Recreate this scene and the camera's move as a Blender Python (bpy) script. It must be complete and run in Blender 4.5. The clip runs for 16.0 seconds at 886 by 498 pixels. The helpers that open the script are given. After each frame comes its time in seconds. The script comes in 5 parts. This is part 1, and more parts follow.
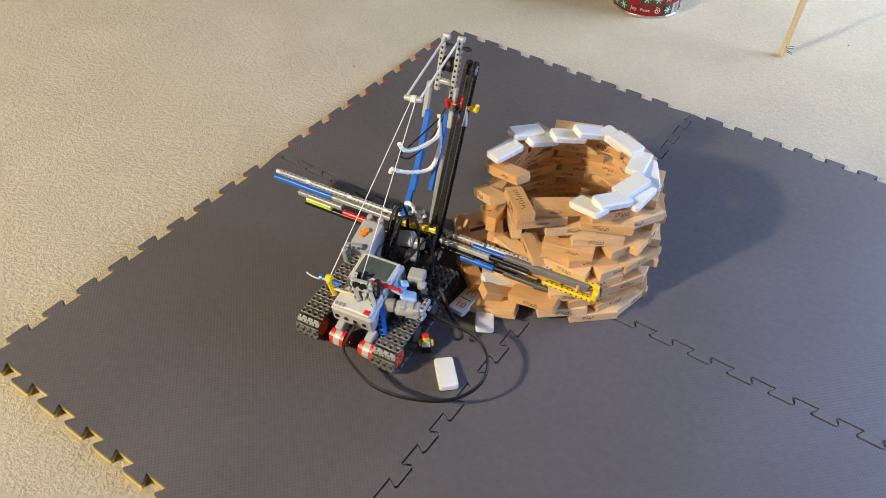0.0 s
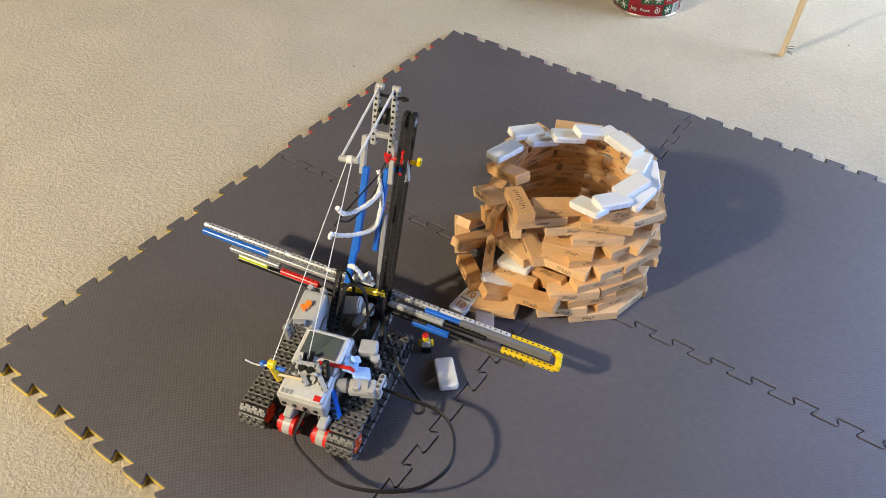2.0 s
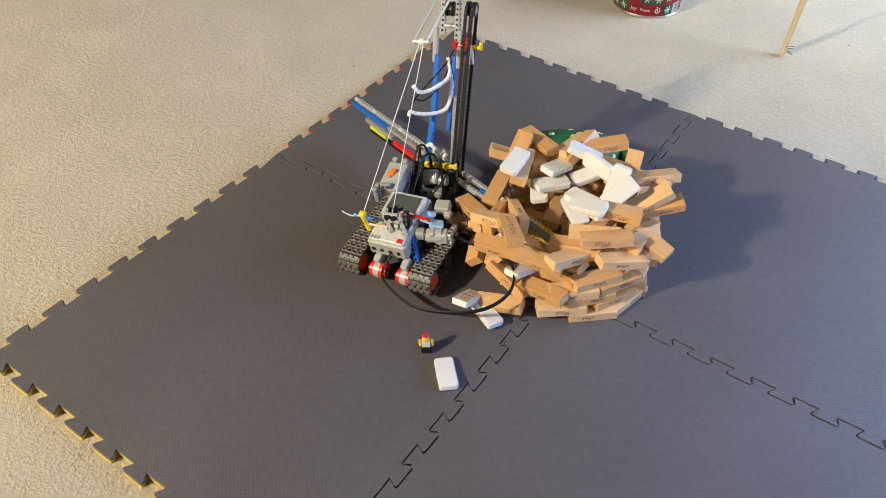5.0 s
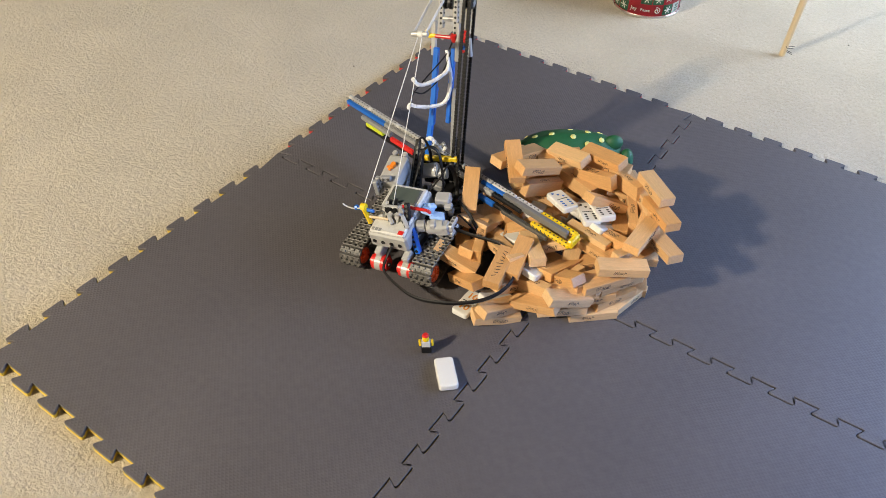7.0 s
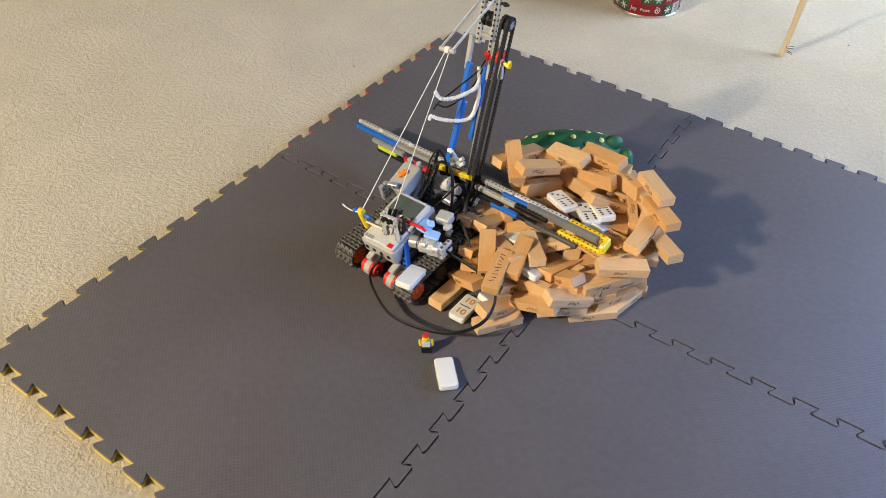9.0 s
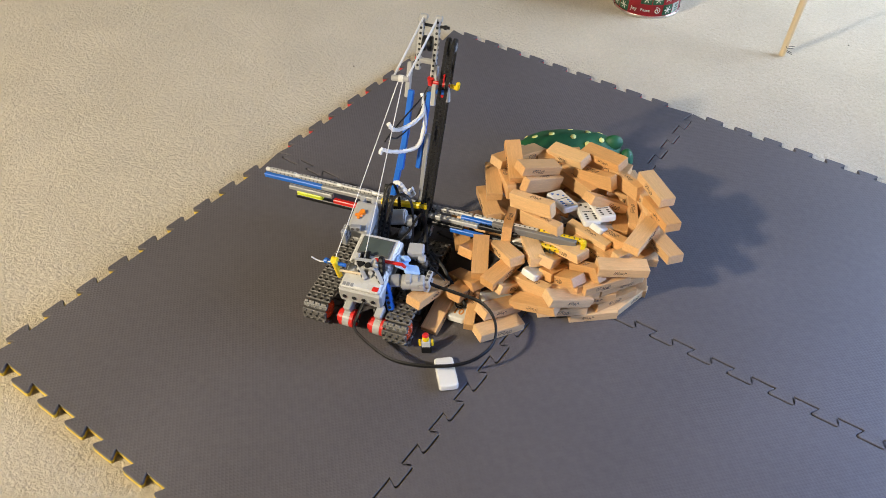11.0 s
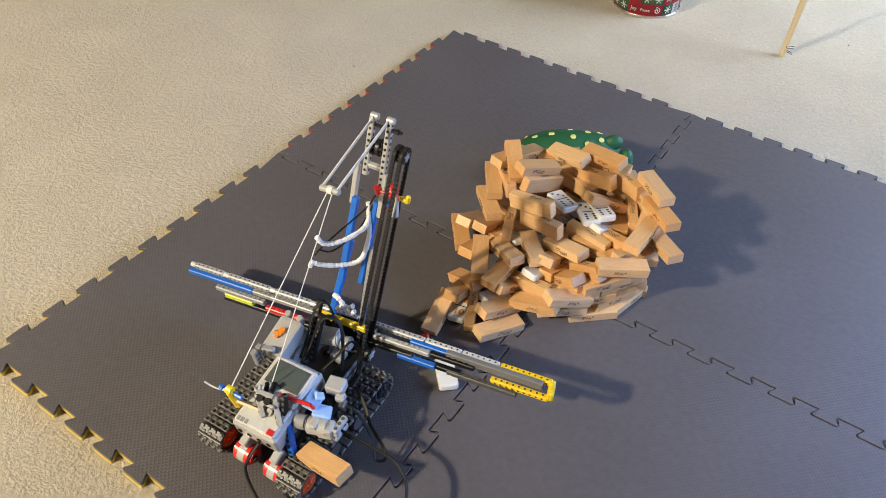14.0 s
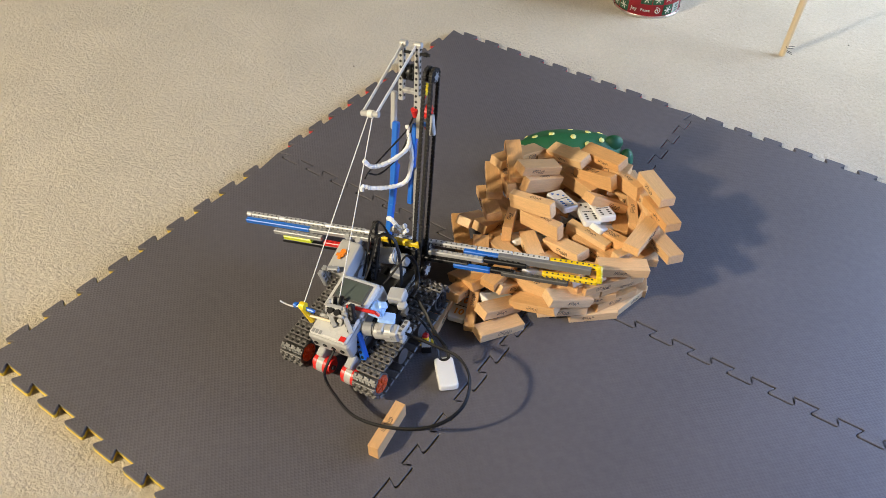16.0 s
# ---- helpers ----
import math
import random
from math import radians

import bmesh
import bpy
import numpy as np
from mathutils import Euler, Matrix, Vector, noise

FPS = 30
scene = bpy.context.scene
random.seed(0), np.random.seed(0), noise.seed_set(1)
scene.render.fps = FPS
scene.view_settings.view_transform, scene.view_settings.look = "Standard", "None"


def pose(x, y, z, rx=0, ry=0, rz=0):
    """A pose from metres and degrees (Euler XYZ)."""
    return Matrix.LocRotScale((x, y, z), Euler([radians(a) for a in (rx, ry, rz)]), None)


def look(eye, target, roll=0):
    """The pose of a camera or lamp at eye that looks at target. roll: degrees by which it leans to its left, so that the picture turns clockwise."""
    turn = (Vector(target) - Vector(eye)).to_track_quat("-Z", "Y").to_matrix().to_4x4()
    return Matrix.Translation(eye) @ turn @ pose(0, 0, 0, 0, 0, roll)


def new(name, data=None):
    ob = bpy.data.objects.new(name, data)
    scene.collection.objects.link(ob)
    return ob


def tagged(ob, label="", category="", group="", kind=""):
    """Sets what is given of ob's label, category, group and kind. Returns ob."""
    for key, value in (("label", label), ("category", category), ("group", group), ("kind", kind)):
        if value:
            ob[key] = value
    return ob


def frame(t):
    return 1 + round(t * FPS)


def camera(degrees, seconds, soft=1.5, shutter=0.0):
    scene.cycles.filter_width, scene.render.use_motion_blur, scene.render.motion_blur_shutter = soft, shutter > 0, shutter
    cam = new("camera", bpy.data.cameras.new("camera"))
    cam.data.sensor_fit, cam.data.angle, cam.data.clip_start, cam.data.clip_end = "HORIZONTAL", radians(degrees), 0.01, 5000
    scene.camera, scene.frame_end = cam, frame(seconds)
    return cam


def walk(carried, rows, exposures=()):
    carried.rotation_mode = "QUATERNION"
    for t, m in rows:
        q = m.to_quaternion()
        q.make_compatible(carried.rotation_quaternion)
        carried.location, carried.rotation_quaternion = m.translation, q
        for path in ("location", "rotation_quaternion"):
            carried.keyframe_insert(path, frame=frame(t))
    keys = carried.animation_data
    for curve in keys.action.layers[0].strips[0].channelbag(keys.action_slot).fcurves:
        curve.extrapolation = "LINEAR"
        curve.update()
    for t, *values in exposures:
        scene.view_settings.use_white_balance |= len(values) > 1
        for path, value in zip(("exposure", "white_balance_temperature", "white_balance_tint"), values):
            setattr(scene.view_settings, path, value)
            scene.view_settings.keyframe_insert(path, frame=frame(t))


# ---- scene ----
cam = camera(60.78, 16.0, soft=0.9)
EYE = (0.3136, -0.7900, 0.8794)
VIEW = look(EYE, (-0.0855, -0.1928, 0.1837), 1.37)
walk(cam, [(0.0, VIEW), (16.0, VIEW)], [(0.0, 0.0), (16.0, 0.0)])

# ---- light ----
world = bpy.data.worlds.new("room_world")
scene.world = world
world.use_nodes = True
sky = world.node_tree.nodes.new("ShaderNodeTexSky")
sky.sky_type, sky.sun_disc = "NISHITA", False
sky.sun_elevation, sky.sun_rotation = radians(38), radians(150)
world.node_tree.links.new(sky.outputs[0], world.node_tree.nodes["Background"].inputs[0])
world.node_tree.nodes["Background"].inputs[1].default_value = 0.10


def area(name, m, power, colour, sx, sy, shape="RECTANGLE"):
    data = bpy.data.lights.new(name, "AREA")
    data.energy, data.color, data.shape, data.size = power, colour, shape, sx
    if shape == "RECTANGLE":
        data.size_y = sy
    ob = new(name, data)
    ob.matrix_world = m
    return ob


# warm lamp behind the camera to the left, cool daylight from an unseen east window
key = bpy.data.lights.new("lamp_light", "POINT")
key.energy, key.color, key.shadow_soft_size = 640, (1.0, 0.872, 0.650), 0.080
new("lamp_light", key).location = (-1.37, -2.80, 2.03)
window = area("window_light", look((1.14, 0.22, 0.38), (0.46, -0.14, 0.0)), 10.5, (0.27, 0.46, 1.0), 1.2, 0.6)
window.data.spread = radians(105)
# added fill that brightens the far right carpet, set in a second unseen opening
north = area("north_window_light", look((1.14, 1.95, 0.95), (-0.2, 1.50, 0.0)), 45, (0.63, 0.765, 1.0), 1.4, 1.0)
north.data.spread = radians(120)

# ---- materials ----
def material(name, colour, rough=0.5, metal=0.0, vary=0.12, scale=60.0, fine=400.0, bump=0.0, coat=0.0, stretch=(1, 1, 1),
             per_object=0.0, spec=0.5, trans=0.0, colour2=None):
    m = bpy.data.materials.new(name)
    m.use_nodes = True
    nt = m.node_tree
    b = nt.nodes["Principled BSDF"]
    b.inputs["Roughness"].default_value = rough
    b.inputs["Metallic"].default_value = metal
    b.inputs["Coat Weight"].default_value = coat
    b.inputs["Specular IOR Level"].default_value = spec
    b.inputs["Transmission Weight"].default_value = trans
    tc = nt.nodes.new("ShaderNodeTexCoord")
    mp = nt.nodes.new("ShaderNodeMapping")
    mp.inputs["Scale"].default_value = stretch
    nt.links.new(tc.outputs["Object"], mp.inputs[0])
    n1 = nt.nodes.new("ShaderNodeTexNoise")
    n1.inputs["Scale"].default_value, n1.inputs["Detail"].default_value = scale, 4
    n2 = nt.nodes.new("ShaderNodeTexNoise")
    n2.inputs["Scale"].default_value, n2.inputs["Detail"].default_value = fine, 3
    for n in (n1, n2):
        nt.links.new(mp.outputs[0], n.inputs["Vector"])
    add = nt.nodes.new("ShaderNodeMath")
    add.operation = "ADD"
    nt.links.new(n1.outputs[0], add.inputs[0])
    nt.links.new(n2.outputs[0], add.inputs[1])
    rng = nt.nodes.new("ShaderNodeMapRange")
    rng.inputs["From Min"].default_value, rng.inputs["From Max"].default_value = 0.6, 1.4
    rng.inputs["To Min"].default_value, rng.inputs["To Max"].default_value = 1 - vary, 1 + vary
    nt.links.new(add.outputs[0], rng.inputs["Value"])
    value = rng.outputs[0]
    if per_object:
        info = nt.nodes.new("ShaderNodeObjectInfo")
        r2 = nt.nodes.new("ShaderNodeMapRange")
        r2.inputs["To Min"].default_value, r2.inputs["To Max"].default_value = 1 - per_object, 1 + per_object
        nt.links.new(info.outputs["Random"], r2.inputs["Value"])
        mul = nt.nodes.new("ShaderNodeMath")
        mul.operation = "MULTIPLY"
        nt.links.new(value, mul.inputs[0])
        nt.links.new(r2.outputs[0], mul.inputs[1])
        value = mul.outputs[0]
    mix = nt.nodes.new("ShaderNodeVectorMath")
    mix.operation = "SCALE"
    mix.inputs[0].default_value = colour[:3]
    nt.links.new(value, mix.inputs["Scale"])
    if colour2:
        two = nt.nodes.new("ShaderNodeMix")
        two.data_type = "RGBA"
        two.inputs[6].default_value, two.inputs[7].default_value = (*colour[:3], 1), (*colour2[:3], 1)
        white = nt.nodes.new("ShaderNodeTexWhiteNoise")
        white.noise_dimensions = "1D"
        nt.links.new(info.outputs["Random"], white.inputs["W"])
        nt.links.new(white.outputs["Value"], two.inputs[0])
        nt.links.new(two.outputs[2], mix.inputs[0])
    nt.links.new(mix.outputs[0], b.inputs["Base Color"])
    if bump:
        bp = nt.nodes.new("ShaderNodeBump")
        bp.inputs["Strength"].default_value, bp.inputs["Distance"].default_value = 0.6, bump
        nt.links.new(add.outputs[0], bp.inputs["Height"])
        nt.links.new(bp.outputs[0], b.inputs["Normal"])
    rr = nt.nodes.new("ShaderNodeMapRange")
    rr.inputs["To Min"].default_value, rr.inputs["To Max"].default_value = max(0.02, rough - 0.08), min(1, rough + 0.08)
    nt.links.new(n1.outputs[0], rr.inputs["Value"])
    nt.links.new(rr.outputs[0], b.inputs["Roughness"])
    return m


def carpet_material():
    m = material("carpet_pile", (0.56, 0.485, 0.36), 0.95, vary=0.13, scale=5, fine=200, spec=0.1)
    nt = m.node_tree
    b = nt.nodes["Principled BSDF"]
    tc = next(n for n in nt.nodes if n.type == "TEX_COORD")
    clumps = nt.nodes.new("ShaderNodeTexNoise")
    clumps.inputs["Scale"].default_value, clumps.inputs["Detail"].default_value = 110, 6
    clumps.inputs["Roughness"].default_value = 0.7
    nt.links.new(tc.outputs["Object"], clumps.inputs["Vector"])
    bp = nt.nodes.new("ShaderNodeBump")
    bp.inputs["Strength"].default_value, bp.inputs["Distance"].default_value = 1.0, 0.010
    nt.links.new(clumps.outputs[0], bp.inputs["Height"])
    nt.links.new(bp.outputs[0], b.inputs["Normal"])
    b.inputs["Sheen Weight"].default_value = 0.25
    return m


def foam_material():
    m = material("dark_foam", (0.097, 0.088, 0.092), 0.52, vary=0.16, scale=4, fine=90, spec=0.38)
    nt = m.node_tree
    b = nt.nodes["Principled BSDF"]
    tc = next(n for n in nt.nodes if n.type == "TEX_COORD")
    mp = nt.nodes.new("ShaderNodeMapping")
    mp.inputs["Rotation"].default_value = (0, 0, radians(45))
    nt.links.new(tc.outputs["Object"], mp.inputs[0])
    dots = nt.nodes.new("ShaderNodeTexVoronoi")
    dots.feature, dots.distance = "F1", "CHEBYCHEV"
    dots.inputs["Scale"].default_value, dots.inputs["Randomness"].default_value = 210, 0.12
    nt.links.new(mp.outputs[0], dots.inputs["Vector"])
    bp = nt.nodes.new("ShaderNodeBump")
    bp.inputs["Strength"].default_value, bp.inputs["Distance"].default_value = 0.62, 0.0011
    nt.links.new(dots.outputs["Distance"], bp.inputs["Height"])
    nt.links.new(bp.outputs[0], b.inputs["Normal"])
    return m


CARPET = carpet_material()
FOAM = foam_material()
FOAM_YELLOW = material("yellow_foam", (0.62, 0.46, 0.06), 0.8, fine=500)
FOAM_RED = material("red_foam", (0.55, 0.05, 0.05), 0.8, fine=500)
FOAM_GREY = material("grey_foam", (0.035, 0.035, 0.036), 0.8, fine=500)
# wall and ceiling colours near black, so bounced light does not fill the shadows
WALL = material("low_bounce_wall", (0.075, 0.070, 0.066), 0.85, vary=0.03, scale=3, bump=0.0005)
CEIL = material("low_bounce_ceiling", (0.075, 0.074, 0.073), 0.9, vary=0.03, scale=3, bump=0.0008)
WOOD = material("birch_block", (0.70, 0.465, 0.245), 0.40, colour2=(0.60, 0.315, 0.115), vary=0.16, scale=30, fine=160, bump=0.0002, stretch=(1, 9, 9),
                per_object=0.10, coat=0.25)
WOOD_PALE = material("pale_leg_wood", (0.62, 0.49, 0.31), 0.5, vary=0.15, scale=40, stretch=(6, 6, 1))
INK = material("dark_ink", (0.05, 0.035, 0.03), 0.6)
IVORY = material("white_domino", (0.72, 0.715, 0.685), 0.25, vary=0.03, scale=20, coat=0.3)
PIP_BLUE = material("blue_pips", (0.03, 0.12, 0.45), 0.4)
PIP_ORANGE = material("orange_digits", (0.62, 0.25, 0.04), 0.4)
PIP_BLACK = material("black_pips", (0.02, 0.02, 0.02), 0.4)
GREY_L = material("light_grey_plastic", (0.38, 0.378, 0.368), 0.32, vary=0.04)
GREY_M = material("mid_grey_plastic", (0.26, 0.265, 0.27), 0.32, vary=0.05)
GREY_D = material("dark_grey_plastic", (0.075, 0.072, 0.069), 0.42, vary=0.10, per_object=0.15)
TRACK_P = material("worn_track_plastic", (0.105, 0.098, 0.090), 0.46, vary=0.22, scale=25, per_object=0.22)
WHITE_P = material("white_plastic", (0.54, 0.54, 0.525), 0.28, vary=0.03)
BLACK_P = material("black_plastic", (0.008, 0.008, 0.0085), 0.38, vary=0.1, spec=0.35)
RUBBER = material("black_rubber", (0.008, 0.0075, 0.0075), 0.55, vary=0.15, spec=0.3)
BLUE_P = material("blue_plastic", (0.012, 0.13, 0.56), 0.36, vary=0.05)
LBLUE_P = material("pale_blue_plastic", (0.36, 0.55, 0.85), 0.25, vary=0.05)
YELLOW_P = material("yellow_plastic", (0.80, 0.56, 0.015), 0.28, vary=0.04)
RED_P = material("red_plastic", (0.60, 0.02, 0.015), 0.34, vary=0.05)
ORANGE_P = material("orange_plastic", (0.75, 0.22, 0.02), 0.3, vary=0.05)
SLATE_P = material("slate_grey_plastic", (0.155, 0.155, 0.16), 0.38, vary=0.05)
HUB_P = material("orange_red_plastic", (0.62, 0.085, 0.02), 0.28, vary=0.05)
LIME_P = material("lime_plastic", (0.52, 0.60, 0.03), 0.3, vary=0.05)
LCD = material("lcd_screen", (0.075, 0.092, 0.083), 0.35, vary=0.06, scale=30, spec=0.3)
STRING = material("white_string", (0.72, 0.71, 0.67), 0.9)
FLUFF = material("white_chenille", (0.82, 0.82, 0.80), 0.95, vary=0.08, fine=900, bump=0.0015)
GREEN_T = material("green_cloth", (0.012, 0.095, 0.035), 0.55, vary=0.15, fine=600, bump=0.0003)
SPOT_T = material("pale_yellow_spots", (0.68, 0.66, 0.22), 0.6)
TIN_RED = material("tin_red", (0.36, 0.02, 0.03), 0.3, vary=0.1)
TIN_GREEN = material("tin_green", (0.03, 0.13, 0.07), 0.3, vary=0.1)
TIN_PALE = material("tin_pale", (0.62, 0.66, 0.60), 0.3)
TIN_METAL = material("tin_metal", (0.70, 0.70, 0.68), 0.3, metal=1.0)
SPECK = material("dark_speck", (0.03, 0.025, 0.02), 0.9)


# ---- building helpers ----
def mesh(name, bm, mat):
    me = bpy.data.meshes.new(name)
    bm.to_mesh(me)
    bm.free()
    for x in (mat if isinstance(mat, (list, tuple)) else [mat]):
        me.materials.append(x)
    return me


def part(name, bm, mat, parent, label="", smooth=False):
    ob = new(name, mesh(name, bm, mat))
    ob.parent = parent
    if smooth:
        ob.data.polygons.foreach_set("use_smooth", [True] * len(ob.data.polygons))
    if label:
        ob["label"] = label
    return ob


def thing(name, label, category, group="", kind="", at=None):
    ob = new(name)
    ob.empty_display_size = 0.02
    if at is not None:
        ob.matrix_world = at
    return tagged(ob, label, category, group, kind)


def box(bm, size, at=None, bevel=0.0, seg=1):
    r = bmesh.ops.create_cube(bm, size=1.0)
    vs = r["verts"]
    bmesh.ops.scale(bm, vec=size, verts=vs)
    if bevel:
        es = list({e for v in vs for e in v.link_edges})
        bv = bmesh.ops.bevel(bm, geom=es, offset=bevel, segments=seg, affect="EDGES", profile=0.6)
        vs = list({v for fc in bv["faces"] for v in fc.verts} | {v for v in vs if v.is_valid})
    if at is not None:
        bmesh.ops.transform(bm, matrix=at, verts=vs)
    return vs


def boxes(items):
    bm = bmesh.new()
    for size, at, bevel in items:
        box(bm, size, at, bevel)
    return bm


def cyl(bm, r, depth, at=None, seg=20, r2=None, bevel=0.0):
    res = bmesh.ops.create_cone(bm, cap_ends=True, segments=seg, radius1=r, radius2=r if r2 is None else r2, depth=depth)
    vs = res["verts"]
    if bevel:
        es = [e for e in {e for v in vs for e in v.link_edges} if any(len(fc.verts) > 4 for fc in e.link_faces)]
        bv = bmesh.ops.bevel(bm, geom=es, offset=bevel, segments=2, affect="EDGES")
        vs = list({v for fc in bv["faces"] for v in fc.verts} | {v for v in vs if v.is_valid})
    if at is not None:
        bmesh.ops.transform(bm, matrix=at, verts=vs)
    return vs


def aim(a, b):
    """Pose with its local z along a to b, in the middle."""
    a, b = Vector(a), Vector(b)
    return Matrix.Translation((a + b) / 2) @ (b - a).to_track_quat("Z", "X").to_matrix().to_4x4(), (b - a).length


def aim_x(a, b, up=(0, 0, 1)):
    """Pose with its local x along a to b and z near up, in the middle."""
    a, b = Vector(a), Vector(b)
    x = (b - a).normalized()
    y = Vector(up).cross(x).normalized()
    z = x.cross(y)
    m = Matrix((x, y, z)).transposed().to_4x4()
    return Matrix.Translation((a + b) / 2) @ m, (b - a).length


def rod(bm, a, b, r, seg=10):
    m, d = aim(a, b)
    cyl(bm, r, d, m, seg)


def spline(points, steps=8):
    """A smooth line through the points."""
    p = [Vector(q) for q in points]
    p = [2 * p[0] - p[1]] + p + [2 * p[-1] - p[-2]]
    out = []
    for i in range(1, len(p) - 2):
        for k in range(steps):
            t = k / steps
            out.append(0.5 * ((2 * p[i]) + (p[i + 1] - p[i - 1]) * t + (2 * p[i - 1] - 5 * p[i] + 4 * p[i + 1] - p[i + 2]) * t * t
                              + (3 * p[i] - p[i - 1] - 3 * p[i + 1] + p[i + 2]) * t ** 3))
    out.append(p[-2])
    return out


def tube(points, r, seg=8, steps=8, flat=1.0, rough=0.0):
    """A bent tube through the points."""
    bm = bmesh.new()
    line = spline(points, steps)
    rings = []
    side = None
    for i, c in enumerate(line):
        d = (line[min(i + 1, len(line) - 1)] - line[max(i - 1, 0)]).normalized()
        if side is None:
            side = d.orthogonal().normalized()
        side = (side - d * side.dot(d)).normalized()
        up = d.cross(side)
        k = r * (1 + rough * random.uniform(-1, 1))
        rings.append([bm.verts.new(c + side * math.cos(2 * math.pi * j / seg) * k + up * math.sin(2 * math.pi * j / seg) * k * flat)
                      for j in range(seg)])
    for a, b in zip(rings, rings[1:]):
        for j in range(seg):
            bm.faces.new((a[j], a[(j + 1) % seg], b[(j + 1) % seg], b[j]))
    bm.faces.new(rings[0][::-1])
    bm.faces.new(rings[-1])
    return bm


def beam(bm, a, b, wide=0.0078, high=0.0078, up=(0, 0, 1), pitch=0.008, hole=0.0026, sides=2):
    """A rounded brick beam with rows of flat dark discs along its sides that paint its holes as shaded; the discs take
    material slot 1.
    """
    m, d = aim_x(a, b, up)
    box(bm, (d, wide, high), m, 0.0012)
    n = max(1, int(d / pitch))
    for turn, far in ((0, wide), (180, wide), (90, high), (270, high))[:sides]:
        for i in range(n):
            x = (i - (n - 1) / 2) * pitch
            vs = cyl(bm, hole, 0.0006, m @ pose(0, 0, 0, turn) @ pose(x, far / 2, 0, 90), 8)
            for fc in {fc for v in vs for fc in v.link_faces}:
                fc.material_index = 1


# ---- setting ----
PITCH, TOOTH, THICK = 0.060, 0.0079, 0.012


def side_line(a, b, phase, sense):
    """Points of a dovetailed tile side from a to b; sense: which way its teeth go; phase: where a tooth has its middle."""
    a, b = Vector(a), Vector(b)
    d = (b - a).normalized()
    n = Vector((d.y, -d.x)) * TOOTH
    out, k = [], 0
    length = (b - a).length
    while (k + phase) * PITCH < length - 0.35 * PITCH:
        c = (k + phase) * PITCH
        k += 1
        if c < 0.35 * PITCH:
            continue
        root, tip = 0.205 * PITCH, 0.295 * PITCH
        for off, h in ((-root, -0.92), (-root - 0.02 * PITCH, -0.45), (-tip - 0.01 * PITCH, 0.5), (-tip, 0.85), (-tip + 0.05 * PITCH, 1.0),
                       (tip - 0.05 * PITCH, 1.0), (tip, 0.85), (tip + 0.01 * PITCH, 0.5), (root + 0.02 * PITCH, -0.45), (root, -0.92)):
            out.append(a + d * (c + off) + n * h * sense)
    return out


def foam_tile(cx, cy, phases, senses, under, label, gap=0.0012):
    """A square tile with interlocking sides: dark top layer on a coloured layer."""
    def outline(h):
        cs = [(cx - h, cy - h), (cx + h, cy - h), (cx + h, cy + h), (cx - h, cy + h)]
        line = []
        for i in range(4):
            line.append(Vector(cs[i]))
            line += side_line(cs[i], cs[(i + 1) % 4], phases[i], senses[i])
        return line

    tile = thing("foam_tile", label, "floor tile", "interlocking foam mat tiles")
    for name, z0, z1, mat, shrink in (("top_layer", -0.0055, 0.0, FOAM, gap), ("under_layer", -0.012, -0.0056, under, 0.0006)):
        bm = bmesh.new()
        ring = outline(0.30 - shrink)
        lo = [bm.verts.new((p.x, p.y, z0)) for p in ring]
        hi = [bm.verts.new((p.x, p.y, z1)) for p in ring]
        n = len(ring)
        for i in range(n):
            bm.faces.new((lo[i], lo[(i + 1) % n], hi[(i + 1) % n], hi[i]))
        top = bm.faces.new(hi)
        bm.faces.new(lo[::-1])
        bmesh.ops.recalc_face_normals(bm, faces=bm.faces)
        if name == "top_layer":
            es = [e for e in top.edges]
            bmesh.ops.bevel(bm, geom=es, offset=0.0006, segments=1, affect="EDGES")
        bmesh.ops.triangulate(bm, faces=[fc for fc in bm.faces if len(fc.verts) > 4])
        part(name, bm, mat, tile)
    return tile


